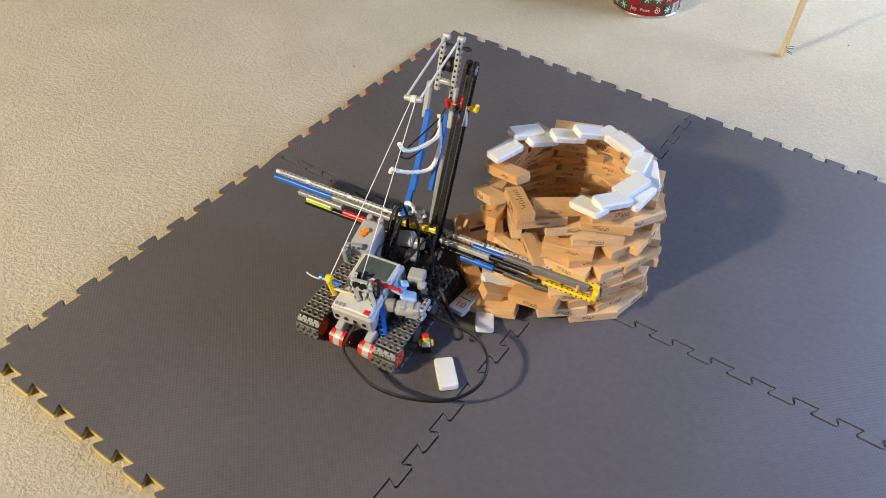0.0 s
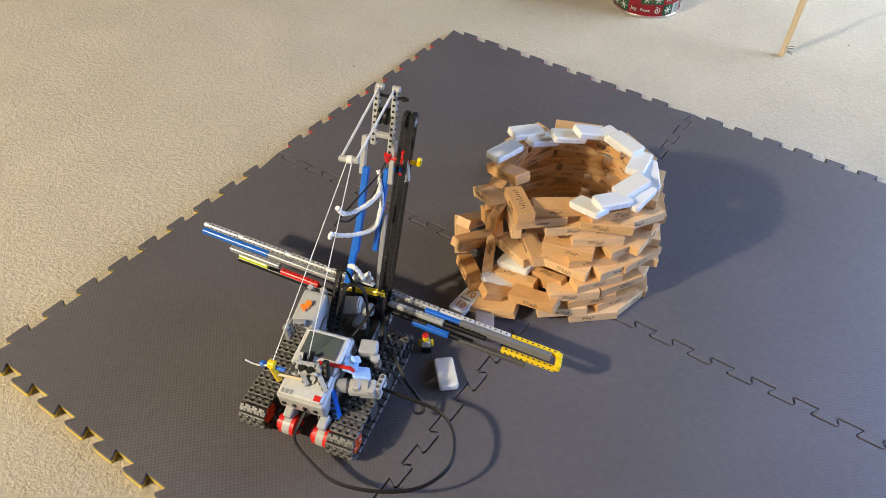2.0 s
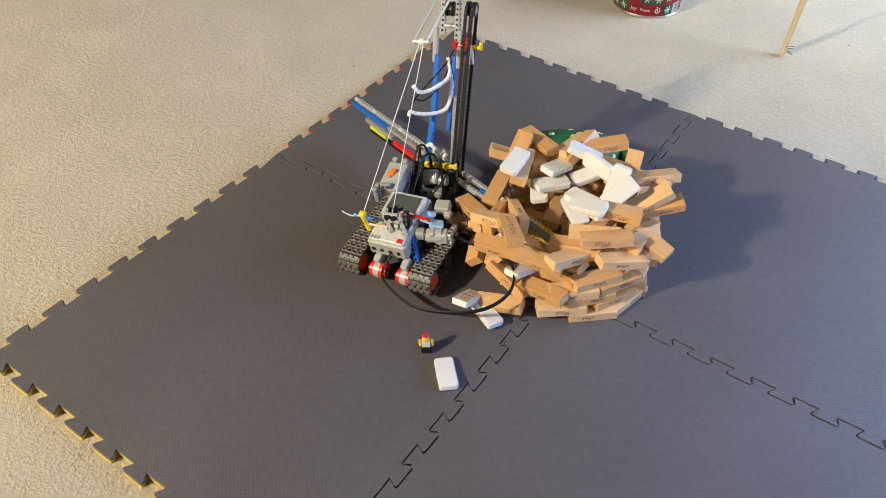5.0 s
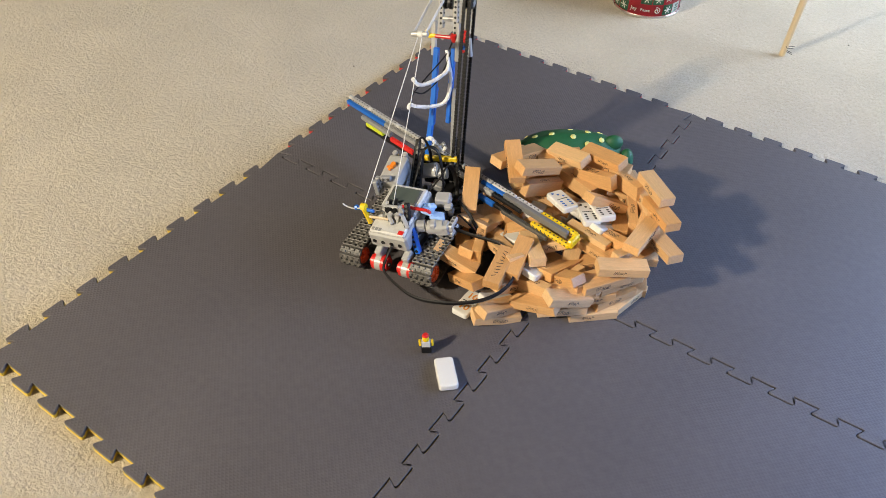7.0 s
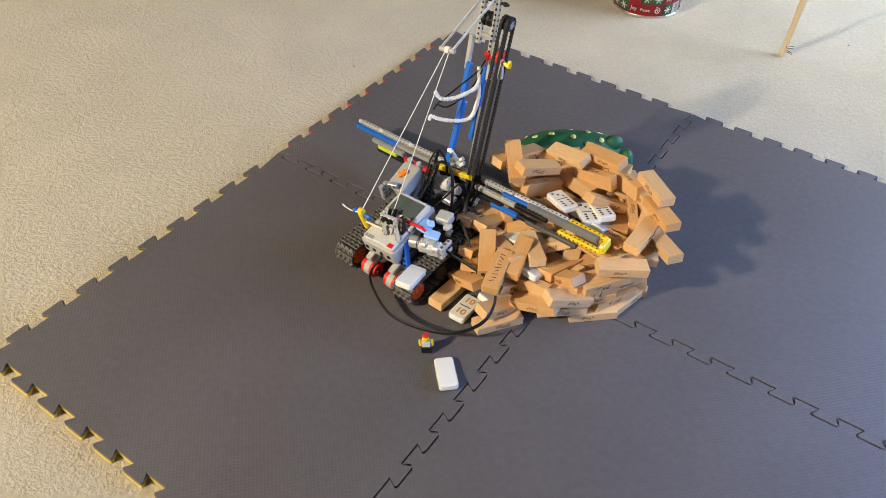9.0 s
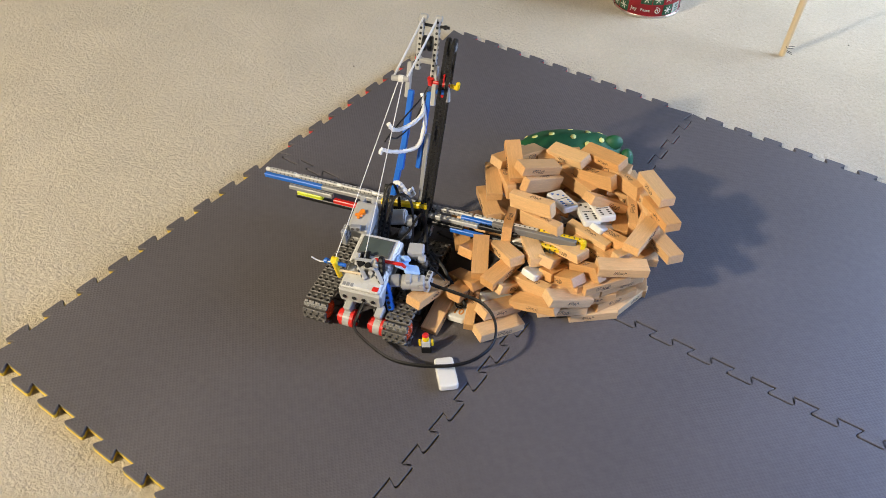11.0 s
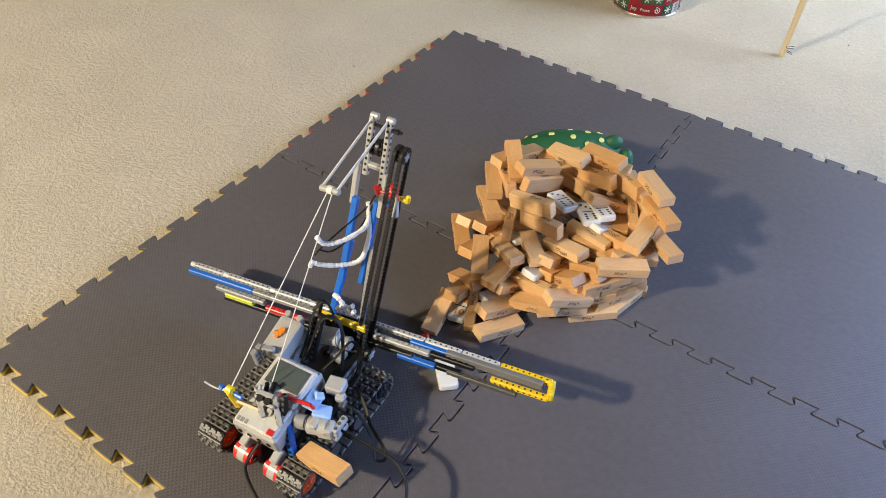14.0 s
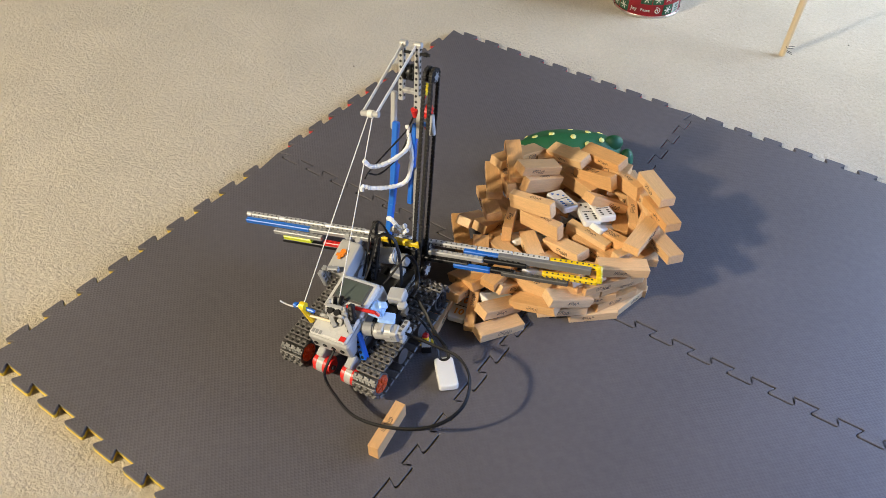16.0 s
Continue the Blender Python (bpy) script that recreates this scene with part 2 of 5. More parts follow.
def setting():
    bm = bmesh.new()
    bmesh.ops.create_grid(bm, x_segments=60, y_segments=60, size=1.0)
    for v in bm.verts:
        v.co.x, v.co.y = v.co.x * 3.4, v.co.y * 3.2
        v.co.z = -0.0125 + 0.0012 * noise.noise(v.co * 3.0)
    fl = new("floor", mesh("floor", bm, CARPET))
    tagged(fl, "cream cut-pile carpet, slightly worn", "carpet", kind="structure")
    # unseen walls and ceiling, added to close the room and limit bounce
    x, y, h, w = 3.4, 3.2, 2.42, 0.12
    east = 1.18
    for name, size, at in (("wall_south", (2 * x, w, h), (0, -y - w / 2, h / 2)), ("wall_north", (2 * x, w, h), (0, y + w / 2, h / 2))):
        b = bmesh.new()
        box(b, size, Matrix.Translation(Vector(at) - Vector((0, 0, 0.013))))
        tagged(new(name, mesh(name, b, WALL)), "unseen near-black wall that closes the room", "wall", kind="structure")
    b = bmesh.new()
    z0, z1, wx = 0.30, 1.40, east + w / 2
    for y0, y1, lo, hi in ((-y, y, 0, z0), (-y, y, z1, h), (-y, -0.50, z0, z1), (1.10, 1.22, z0, z1), (2.68, y, z0, z1)):
        box(b, (w, y1 - y0, hi - lo), pose(wx, (y0 + y1) / 2, (lo + hi) / 2 - 0.013))
    tagged(new("wall_east", mesh("wall_east", b, WALL)), "unseen near-black wall with openings for the two daylight areas", "wall", kind="structure")
    b = bmesh.new()
    box(b, (w, 2 * y, h), pose(-x - w / 2, 0, h / 2 - 0.013))
    tagged(new("wall_west", mesh("wall_west", b, WALL)), "unseen near-black west wall that closes the room", "wall", kind="structure")
    b = bmesh.new()
    box(b, (2 * x + 2 * w, 2 * y + 2 * w, 0.1), pose(0, 0, h + 0.04))
    tagged(new("ceiling", mesh("ceiling", b, CEIL)), "unseen near-black ceiling that keeps bounced light low", "ceiling", kind="structure")

    # tiles: sides run south, east, north, west; teeth of a seam interlock, so its two tiles have opposite senses
    A, B, C, D = 0.374, 0.78, 0.213, 0.148
    foam_tile(-0.3, -0.3, (A, 1 - B, 0.4, D), (1, 1, -1, 1), FOAM_YELLOW, "dark grey interlocking foam tile with yellow underside")
    foam_tile(-0.3, 0.3, (0.6, 1 - B, C, D), (1, 1, 1, 1), FOAM_RED, "dark grey interlocking foam tile with red underside")
    foam_tile(0.3, -0.3, (A, 0.5, 0.9, B), (1, 1, -1, -1), FOAM_GREY, "dark grey interlocking foam tile meeting three others")
    foam_tile(0.3, 0.3, (0.1, 0.5, C, B), (1, 1, 1, -1), FOAM_GREY, "dark grey interlocking foam tile beside the tower")


setting()
# ---- wooden blocks and dominoes ----
BL, BW, BH = 0.0755, 0.0254, 0.0153
DL, DW, DH = 0.0555, 0.0280, 0.0105


def block_mesh():
    bm = bmesh.new()
    box(bm, (BL, BW, BH), None, 0.0011, 2)
    return mesh("wooden_block", bm, WOOD)


def mark_mesh(kind):
    """The printed trademark as plain strokes on a long narrow side."""
    bm = bmesh.new()
    rng = random.Random(5 + kind)
    y = -BW / 2 - 0.00012
    if kind:
        for i in range(9):
            x = -0.0092 + i * 0.0023
            box(bm, (0.0006, 0.0002, rng.uniform(0.0035, 0.0065)), pose(x, y, rng.uniform(-0.0008, 0.0008), 0, rng.uniform(-28, 28)))
            box(bm, (0.0026, 0.0002, 0.0005), pose(x, y, rng.choice((-0.0034, 0.0034)), 0, rng.uniform(-25, 25)))
        for x in (-0.0112, 0.0112):
            box(bm, (0.0006, 0.0002, 0.0046), pose(x, y, 0, 0, rng.uniform(-15, 15)))
    else:
        for i in range(8):
            box(bm, (0.0006, 0.0002, rng.uniform(0.003, 0.0075)), pose(-0.0095 + i * 0.0025, y, rng.uniform(-0.0012, 0.0012), 0, rng.uniform(-35, 35)))
        for i in range(4):
            box(bm, (0.0030, 0.0002, 0.0005), pose(-0.007 + i * 0.0045, y, rng.uniform(-0.0015, 0.0012), 0, rng.uniform(-20, 20)))
    return mesh("printed_mark", bm, INK)


BLOCK = block_mesh()
MARKS = [mark_mesh(0), mark_mesh(1)]
count = [0]


def wooden_block(m, label="", lettered=False):
    ob = new("wooden_block", BLOCK)
    ob.matrix_world = m
    tagged(ob, label or "pale birch stacking block with a small printed mark", "wooden block", "stacking blocks")
    k = count[0]
    count[0] += 1
    for side, mark in enumerate(MARKS):
        mk = new("printed_mark", mark)
        mk.parent = ob
        mk.matrix_basis = pose(0, 0, 0, 0, 0, 180 * ((side + k) % 2)) @ pose(0.004 * ((k * 7) % 5 - 2), 0, 0, 0, 180 * (k % 3 == 1))
    if lettered:
        bm = bmesh.new()
        rng = random.Random(3)
        for i in range(9):
            box(bm, (0.0012, rng.uniform(0.006, 0.011), 0.0002), pose(-0.026 + i * 0.0062, rng.uniform(-0.001, 0.001), BH / 2 + 0.0001, 0, 0, rng.uniform(-40, 40)))
        part("handwriting", bm, INK, ob)
    return ob


def domino_mesh():
    """A rounded slab: round corners in plan, round edges above and below."""
    bm = bmesh.new()
    rings = []
    for inset, z in ((0.0020, -0.00525), (0.0006, -0.0046), (0.0, -0.0032), (0.0, 0.0032), (0.0006, 0.0046), (0.0020, 0.00525)):
        r = 0.0048 - inset
        ring = []
        for cx, cy, a0 in ((1, 1, 0), (-1, 1, 90), (-1, -1, 180), (1, -1, 270)):
            for k in range(5):
                a = radians(a0 + k * 22.5)
                ring.append(bm.verts.new((cx * (DL / 2 - 0.0048) + r * math.cos(a), cy * (DW / 2 - 0.0048) + r * math.sin(a), z)))
        rings.append(ring)
    n = len(rings[0])
    for lo, hi in zip(rings, rings[1:]):
        for i in range(n):
            bm.faces.new((lo[i], lo[(i + 1) % n], hi[(i + 1) % n], hi[i]))
    bm.faces.new(rings[0][::-1])
    bm.faces.new(rings[-1])
    return mesh("domino", bm, IVORY)


DOMINO = domino_mesh()


def domino(m, label="", face="", group="dominoes"):
    """face: blank, or dots or digits in a colour on the upper side."""
    ob = new("domino", DOMINO)
    ob.matrix_world = m
    tagged(ob, label or "blank white domino with rounded edges", "domino", group)
    top = DH / 2 + 0.00015
    if face:
        bm = bmesh.new()
        box(bm, (0.0016, 0.019, 0.0003), pose(0, 0, top))
        part("centre_line", bm, PIP_BLACK, ob)
    if face in ("blue", "black"):
        for cx, spots in ((-0.0135, ((-1, -1), (0, 0), (1, 1))), (0.0135, ((-1, -1), (1, -1), (-1, 1), (1, 1), (0, -1), (0, 1)))):
            for px, py in spots:
                b = bmesh.new()
                cyl(b, 0.0022, 0.0003, pose(cx + px * 0.0062, py * 0.0062, top), 10)
                part("pip", b, PIP_BLUE if face == "blue" else PIP_BLACK, ob)
    if face == "digits":
        for cx in (-0.0135, 0.0135):
            cu = bpy.data.curves.new("digits", "FONT")
            cu.body, cu.size, cu.align_x, cu.align_y, cu.extrude = "10", 0.017, "CENTER", "CENTER", 0.00015
            cu.offset = 0.0004
            cu.materials.append(PIP_ORANGE)
            tx = new("digits", cu)
            tx.parent = ob
            tx.matrix_basis = pose(cx, 0, top, 0, 0, 90)
    return ob


TX, TY = -0.022, 0.072
falls = []      # (object, standing pose, fallen pose, order)


def ring_pose(layer, ang, r, tilt=0.0):
    return Matrix.Translation((TX, TY, 0)) @ pose(0, 0, 0, 0, 0, ang) @ pose(r, 0, (layer + 0.5) * (BH + 0.0001), 0, tilt, 90)


def tower():
    rng = random.Random(11)
    out = []
    for layer in range(12):
        n = 8 if layer < 9 else 7
        r = 0.118 + 0.005 * math.sin(layer / 11 * math.pi) - 0.0012 * layer
        for k in range(n):
            ang = k * 360 / n + layer * (22.5 + 1.3) + rng.uniform(-3, 3) + 8
            side = 0.009 * max(0, math.cos(radians(ang - 10)))
            m = ring_pose(layer, ang, r + side + rng.uniform(-0.003, 0.003)) @ pose(0, 0, 0, 0, 0, rng.uniform(-9, 9) * (1 + 1.1 * max(0, math.cos(radians(ang)))))
            out.append((layer, ang % 360, m))
    return out


# ---- where the blocks stand, and where they lie after the collapse ----
P, HEAP, RIM, LAND, FRONT = {}, [], [], [], []


def stand(layer, x, y, turn):
    """A tower block on a layer's height, seen whole from outside."""
    m = pose(x, y, (layer + 0.5) * (BH + 0.0001), 0, 0, turn)
    FRONT.append((layer, math.degrees(math.atan2(y - TY, x - TX)) % 360, m))


def loose(x, y, z, rx, ry, rz):
    return pose(x, y, z, rx, ry, rz)


stand(0, 0.0771, -0.0216, 41.8)
stand(1, 0.0391, -0.0541, 39.9)
stand(2, 0.0679, -0.0222, 48.0)
stand(1, 0.0922, 0.0132, 63.3)
stand(0, 0.1081, 0.0376, 76.8)
stand(3, 0.0485, -0.0420, 41.0)
stand(4, 0.0699, -0.0136, 54.4)
stand(3, 0.0941, 0.0161, 59.9)
stand(5, 0.0862, 0.0154, 61.9)
stand(5, 0.0236, -0.0289, 4.1)
stand(6, 0.0536, -0.0070, 42.9)
stand(7, 0.0875, 0.0341, 64.8)
stand(7, 0.0220, -0.0224, 15.4)
stand(8, 0.0513, 0.0044, 37.6)
stand(9, 0.0145, -0.0132, 39.5)
stand(10, 0.0610, 0.0051, 25.9)
stand(10, -0.0219, -0.0399, 43.5)
stand(11, 0.0620, 0.0204, 49.6)
stand(11, -0.0054, -0.0205, 36.8)
P['m'] = loose(-0.0477, -0.0587, 0.1875, 0.0, -9.9, -45.7)
P['b'] = loose(-0.1643, -0.0189, 0.0374, 0.0, 1.5, -55.6)
P['c'] = loose(-0.1605, 0.0060, 0.0514, 0.0, 30.4, 92.2)
P['d'] = loose(-0.1397, -0.0248, 0.0408, 0.0, 19.3, 73.8)
P['e'] = loose(-0.1003, -0.0372, 0.0425, 90.0, 9.2, -64.2)
P['f'] = loose(-0.0636, -0.0236, 0.0624, 0.0, -7.6, -22.5)
P['g'] = loose(-0.0328, -0.0206, 0.0775, 0.0, -12.3, -46.6)
P['h'] = loose(-0.1152, -0.0670, 0.0165, -10.0, -5.3, -38.9)
P['i'] = loose(-0.0430, -0.0558, 0.0334, 90.0, -8.4, 1.4)
P['j'] = loose(-0.0001, -0.0369, 0.0459, 90.0, -17.8, -9.8)
P['k'] = loose(-0.0463, -0.0820, 0.0241, 0.0, 25.0, 50.7)
P['l'] = loose(-0.0502, -0.1039, 0.0090, 0.0, -12.2, 15.1)
P['n'] = loose(0.0038, -0.0774, 0.0395, 0.0, -11.5, 2.9)
P['o'] = loose(-0.1051, 0.0066, 0.1767, 0.0, -17.8, -22.1)
P['q'] = loose(-0.1194, -0.0199, 0.1432, 0.0, -27.0, -37.0)
P['r'] = loose(-0.1045, -0.0100, 0.1075, 90.0, 9.2, 100.3)
P['s'] = loose(-0.0716, -0.0232, 0.1179, 90.0, -18.4, -54.0)
P['t'] = loose(-0.1153, -0.0124, 0.0881, 90.0, -20.1, -42.0)
HEAP.append(('', pose(-0.1308, 0.0751, 0.1427, 0.0, 16.1, -50.7)))
HEAP.append(('', pose(-0.0925, 0.0837, 0.1427, 0.0, 16.9, 61.8)))
HEAP.append(('', pose(-0.1479, 0.0964, 0.1305, 0.0, 11.4, 75.7)))
HEAP.append(('', pose(-0.1545, 0.0535, 0.1074, 0.0, 3.8, -55.0)))
HEAP.append(('', pose(-0.1424, 0.0217, 0.0874, 0.0, -2.3, -44.8)))
HEAP.append(('', pose(-0.1688, -0.0164, 0.0374, 0.0, 0.8, -50.6)))
HEAP.append(('', pose(-0.1602, 0.0070, 0.0534, 0.0, 29.6, 90.4)))
HEAP.append(('', pose(-0.1305, 0.0139, 0.0550, 0.0, 23.2, 86.7)))
HEAP.append(('', pose(-0.0941, 0.0077, 0.0777, 90.0, -14.6, -67.2)))
HEAP.append(('bar', pose(-0.0660, 0.0222, 0.1226, 90.0, -11.5, -3.8)))
HEAP.append(('rail', pose(-0.0430, 0.0150, 0.0995, 90.0, -9.1, -11.6)))
HEAP.append(('', pose(-0.1355, 0.0601, 0.1125, 90.0, -10.0, -45.3)))
HEAP.append(('rest', pose(-0.0803, 0.0778, 0.1200, 90.0, 18.6, 67.3)))
HEAP.append(('', pose(-0.0732, 0.1522, 0.1328, 15.0, -13.8, -16.0)))
HEAP.append(('', pose(-0.1340, 0.1234, 0.1278, 0.0, 20.3, 85.8)))
HEAP.append(('', pose(-0.0192, 0.1697, 0.1425, 10.0, -8.3, -12.9)))
HEAP.append(('', pose(-0.0185, 0.1452, 0.1158, 90.0, -16.9, -12.7)))
HEAP.append(('', pose(0.0290, 0.1600, 0.1175, 90.0, -10.0, -30.6)))
HEAP.append(('', pose(-0.0438, 0.1418, 0.0923, 90.0, -4.6, -22.0)))
HEAP.append(('', pose(0.0195, 0.1077, 0.1086, -15.0, 29.2, 52.6)))
HEAP.append(('', pose(0.0808, 0.1450, 0.1424, 0.0, -3.0, -40.6)))
HEAP.append(('', pose(0.1063, 0.1137, 0.1274, 0.0, -4.6, -41.0)))
HEAP.append(('', pose(0.1299, 0.0764, 0.1024, 0.0, -7.7, -39.0)))
HEAP.append(('', pose(0.0863, 0.0991, 0.0923, 90.0, -3.8, -78.0)))
HEAP.append(('', pose(0.0767, 0.1377, 0.1077, 100.0, -9.2, -47.8)))
HEAP.append(('', pose(0.0502, 0.1065, 0.0825, 0.0, -11.6, -71.2)))
HEAP.append(('', pose(0.0585, 0.1285, 0.0873, 90.0, -3.8, -63.6)))
HEAP.append(('', pose(0.0264, 0.0401, 0.0873, 90.0, -1.5, -11.3)))
HEAP.append(('', pose(0.0519, 0.0523, 0.0924, 90.0, -6.8, -11.6)))
HEAP.append(('', pose(0.0455, 0.0316, 0.0824, 0.0, -0.8, -11.7)))
HEAP.append(('', pose(0.0076, 0.0034, 0.0847, 0.0, -16.8, -18.5)))
HEAP.append(('', pose(-0.0020, -0.0120, 0.0684, 0.0, 31.0, 88.9)))
HEAP.append(('', pose(0.0954, 0.0472, 0.0874, 90.0, 8.3, 68.5)))
HEAP.append(('', pose(0.0995, 0.0018, 0.0974, 0.0, 3.8, 36.8)))
HEAP.append(('', pose(0.0483, -0.0133, 0.0741, 90.0, -31.0, -19.3)))
HEAP.append(('', pose(0.0275, -0.0366, 0.0657, 0.0, -34.0, -21.7)))
HEAP.append(('', pose(0.0819, -0.0112, 0.0694, 0.0, -0.8, 55.4)))
HEAP.append(('', pose(0.0496, -0.0597, 0.0548, 0.0, 19.3, 54.4)))
HEAP.append(('side', pose(-0.0982, -0.0706, 0.0644, 0.0, 7.6, -59.6)))
HEAP.append(('', pose(-0.1238, -0.0402, 0.0479, 0.0, 21.8, 91.6)))
HEAP.append(('', pose(-0.0687, -0.0453, 0.0727, 0.0, -16.9, -30.9)))
HEAP.append(('slant', pose(-0.0561, -0.0742, 0.0624, 0.0, -3.8, 85.0)))
HEAP.append(('', pose(-0.0366, -0.0203, 0.0774, 0.0, -8.4, -47.0)))
HEAP.append(('', pose(-0.0113, -0.0642, 0.0477, 90.0, -14.7, -8.8)))
HEAP.append(('', pose(-0.0419, -0.0719, 0.0383, 0.0, 28.5, 77.0)))
HEAP.append(('', pose(0.0094, -0.0840, 0.0387, 0.0, -17.7, 4.0)))
HEAP.append(('', pose(-0.0363, -0.1101, 0.0238, 0.0, 19.2, 68.9)))
HEAP.append(('front', pose(-0.0217, -0.1331, 0.0089, 0.0, 6.9, 60.6)))
HEAP.append(('lean', pose(-0.0731, -0.1266, 0.0138, 90.0, 15.4, -65.7)))
HEAP.append(('letter', pose(-0.1010, -0.1128, 0.0289, 0.0, -20.9, -86.6)))
HEAP.append(('low', pose(-0.1103, -0.1619, 0.0126, 0.0, 15.3, -81.2)))
HEAP.append(('', pose(-0.1061, -0.0935, 0.0283, 0.0, -28.6, -23.2)))
RIM.append(pose(-0.1201, 0.0831, 0.1988, 0.0, 8.3, 57.9))
RIM.append(pose(-0.0973, 0.0928, 0.1889, 0.0, 13.7, 62.9))
RIM.append(pose(-0.0624, 0.1123, 0.1989, 0.0, 11.2, 49.1))
RIM.append(pose(-0.0349, 0.1335, 0.2050, 0.0, 16.4, 52.2))
RIM.append(pose(-0.0005, 0.1475, 0.1998, 0.0, 2.5, -21.2))
RIM.append(pose(0.0217, 0.1353, 0.2068, 0.0, -0.8, -21.5))
RIM.append(pose(0.0554, 0.1111, 0.1998, 0.0, 1.7, 96.5))
RIM.append(pose(0.0687, 0.0538, 0.2008, 0.0, -3.7, 71.3))
RIM.append(pose(0.0608, 0.0085, 0.2008, 0.0, 7.9, 58.4))
RIM.append(pose(0.0370, -0.0128, 0.1929, 0.0, -15.4, -18.8))
RIM.append(pose(-0.1248, 0.0285, 0.1938, 0.0, -0.8, 74.2))
RIM.append(pose(0.0842, 0.0516, 0.1908, 0.0, -2.9, 84.0))
RIM.append(pose(0.0758, 0.1051, 0.1908, 0.0, 9.5, -59.4))
LAND.append(('blue', pose(-0.0400, 0.0764, 0.1028, 0.0, -10.0, -30.7)))
LAND.append(('black', pose(0.0080, 0.0700, 0.1048, 0.0, -8.7, -48.0)))
LAND.append(('black', pose(0.0238, 0.0850, 0.1089, 0.0, -14.2, -44.6)))
LAND.append(('', pose(0.0383, 0.0688, 0.0953, 0.0, 26.6, 73.2)))
LAND.append(('digits', pose(-0.0901, -0.1322, 0.0063, 0.0, -6.2, -74.9)))
LAND.append(('', pose(-0.0571, -0.0885, 0.0152, 0.0, 23.4, 76.3)))
LAND.append(('', pose(-0.0117, -0.0418, 0.0601, 0.0, 21.1, 80.2)))
LAND.append(('', pose(-0.0806, -0.0009, 0.0613, 0.0, -26.3, -29.5)))
D_loose = pose(-0.0394, -0.2463, 0.0053, 0.0, -6.1, -46.4)
D_dig0 = pose(-0.0922, -0.1162, 0.0063, 0.0, -2.3, -91.2)
D_w0 = pose(-0.0491, -0.1288, 0.0054, 0.0, -12.8, -58.3)
D_w1 = pose(-0.0631, -0.0670, 0.0299, 0.0, 12.2, 47.6)
D_w2 = pose(-0.0520, -0.0389, 0.0498, 0.0, -10.1, -0.3)
B_bar7 = pose(-0.0957, 0.0956, 0.0623, 90.0, -1.5, -4.5)
B_rail7 = pose(-0.0653, 0.0650, 0.0473, 90.0, -4.6, -6.7)
B_rest7 = pose(-0.0894, 0.1004, 0.0929, 90.0, 17.7, 65.8)
B_side7 = pose(-0.1217, -0.0326, 0.0573, 90.0, 2.3, -67.4)
B_side9 = pose(-0.0898, -0.0656, 0.0746, 0.0, 14.6, -59.5)
B_slant7 = pose(-0.0424, -0.0530, 0.0804, 0.0, 8.3, -78.4)
B_letter7 = pose(-0.0558, -0.0843, 0.0774, 0.0, 5.3, -78.8)
B_letter9 = pose(-0.0540, -0.0933, 0.0774, 0.0, 9.1, -77.2)
B_low7 = pose(-0.1376, -0.0770, 0.0428, 0.0, 18.7, 10.7)
B_low9 = pose(-0.1227, -0.1152, 0.0089, 0.0, -3.8, -93.2)
B_lean7 = pose(-0.1795, 0.0252, 0.0933, 0.0, 29.2, -61.8)
B_lean9 = pose(-0.1198, -0.0559, 0.0426, 0.0, -13.9, -68.2)
B_front7 = pose(-0.0380, -0.1153, 0.0090, 0.0, 10.7, 47.8)
B_front9 = pose(-0.0305, -0.1227, 0.0089, 0.0, 1.5, 55.9)
B_ride13 = pose(-0.0480, -0.4749, 0.0547, 0.0, -17.7, 3.7)
B_ride12 = pose(-0.0882, -0.3923, 0.0385, 0.0, 13.1, 89.8)
B_slip145 = pose(-0.0608, -0.4168, 0.0480, 0.0, -23.5, -14.3)
B_slip147 = pose(-0.0443, -0.4095, 0.0375, 0.0, -12.3, -6.4)
B_slip150 = pose(-0.0522, -0.4230, 0.0280, 0.0, -23.5, -22.7)
B_slip153 = pose(-0.0542, -0.3793, 0.0128, 90.0, -3.0, -76.0)
B_last = pose(-0.0483, -0.3705, 0.0128, 90.0, 1.5, -81.6)
D_dig7 = pose(-0.0849, -0.1206, 0.0088, 0.0, -5.8, -88.3)
D_dig9 = pose(-0.0849, -0.1292, 0.0063, 0.0, -5.8, -89.1)
D_ride8 = pose(-0.1628, -0.1622, 0.0569, 0.0, 14.1, 99.5)


def clear(m, others, reach):
    return all((m.translation - o.translation).length > reach for o in others)


def between(a, b, k, lift, twist):
    """A pose on the way from a to b, raised and turned as a falling block is."""
    q = a.to_quaternion().slerp(b.to_quaternion(), k)
    v = a.translation.lerp(b.translation, k) + Vector((0, 0, lift))
    return Matrix.Translation(v) @ q.to_matrix().to_4x4() @ pose(0, 0, 0, *twist)


rng_l = random.Random(21)


def inside(low, high, reach=0.055):
    """Somewhere within the ring of blocks."""
    a, r = rng_l.uniform(0, 6.28), reach * math.sqrt(rng_l.random())
    return pose(TX + r * math.cos(a), TY + r * math.sin(a), rng_l.uniform(low, high), rng_l.uniform(-15, 15), rng_l.uniform(-15, 15), rng_l.uniform(0, 360))


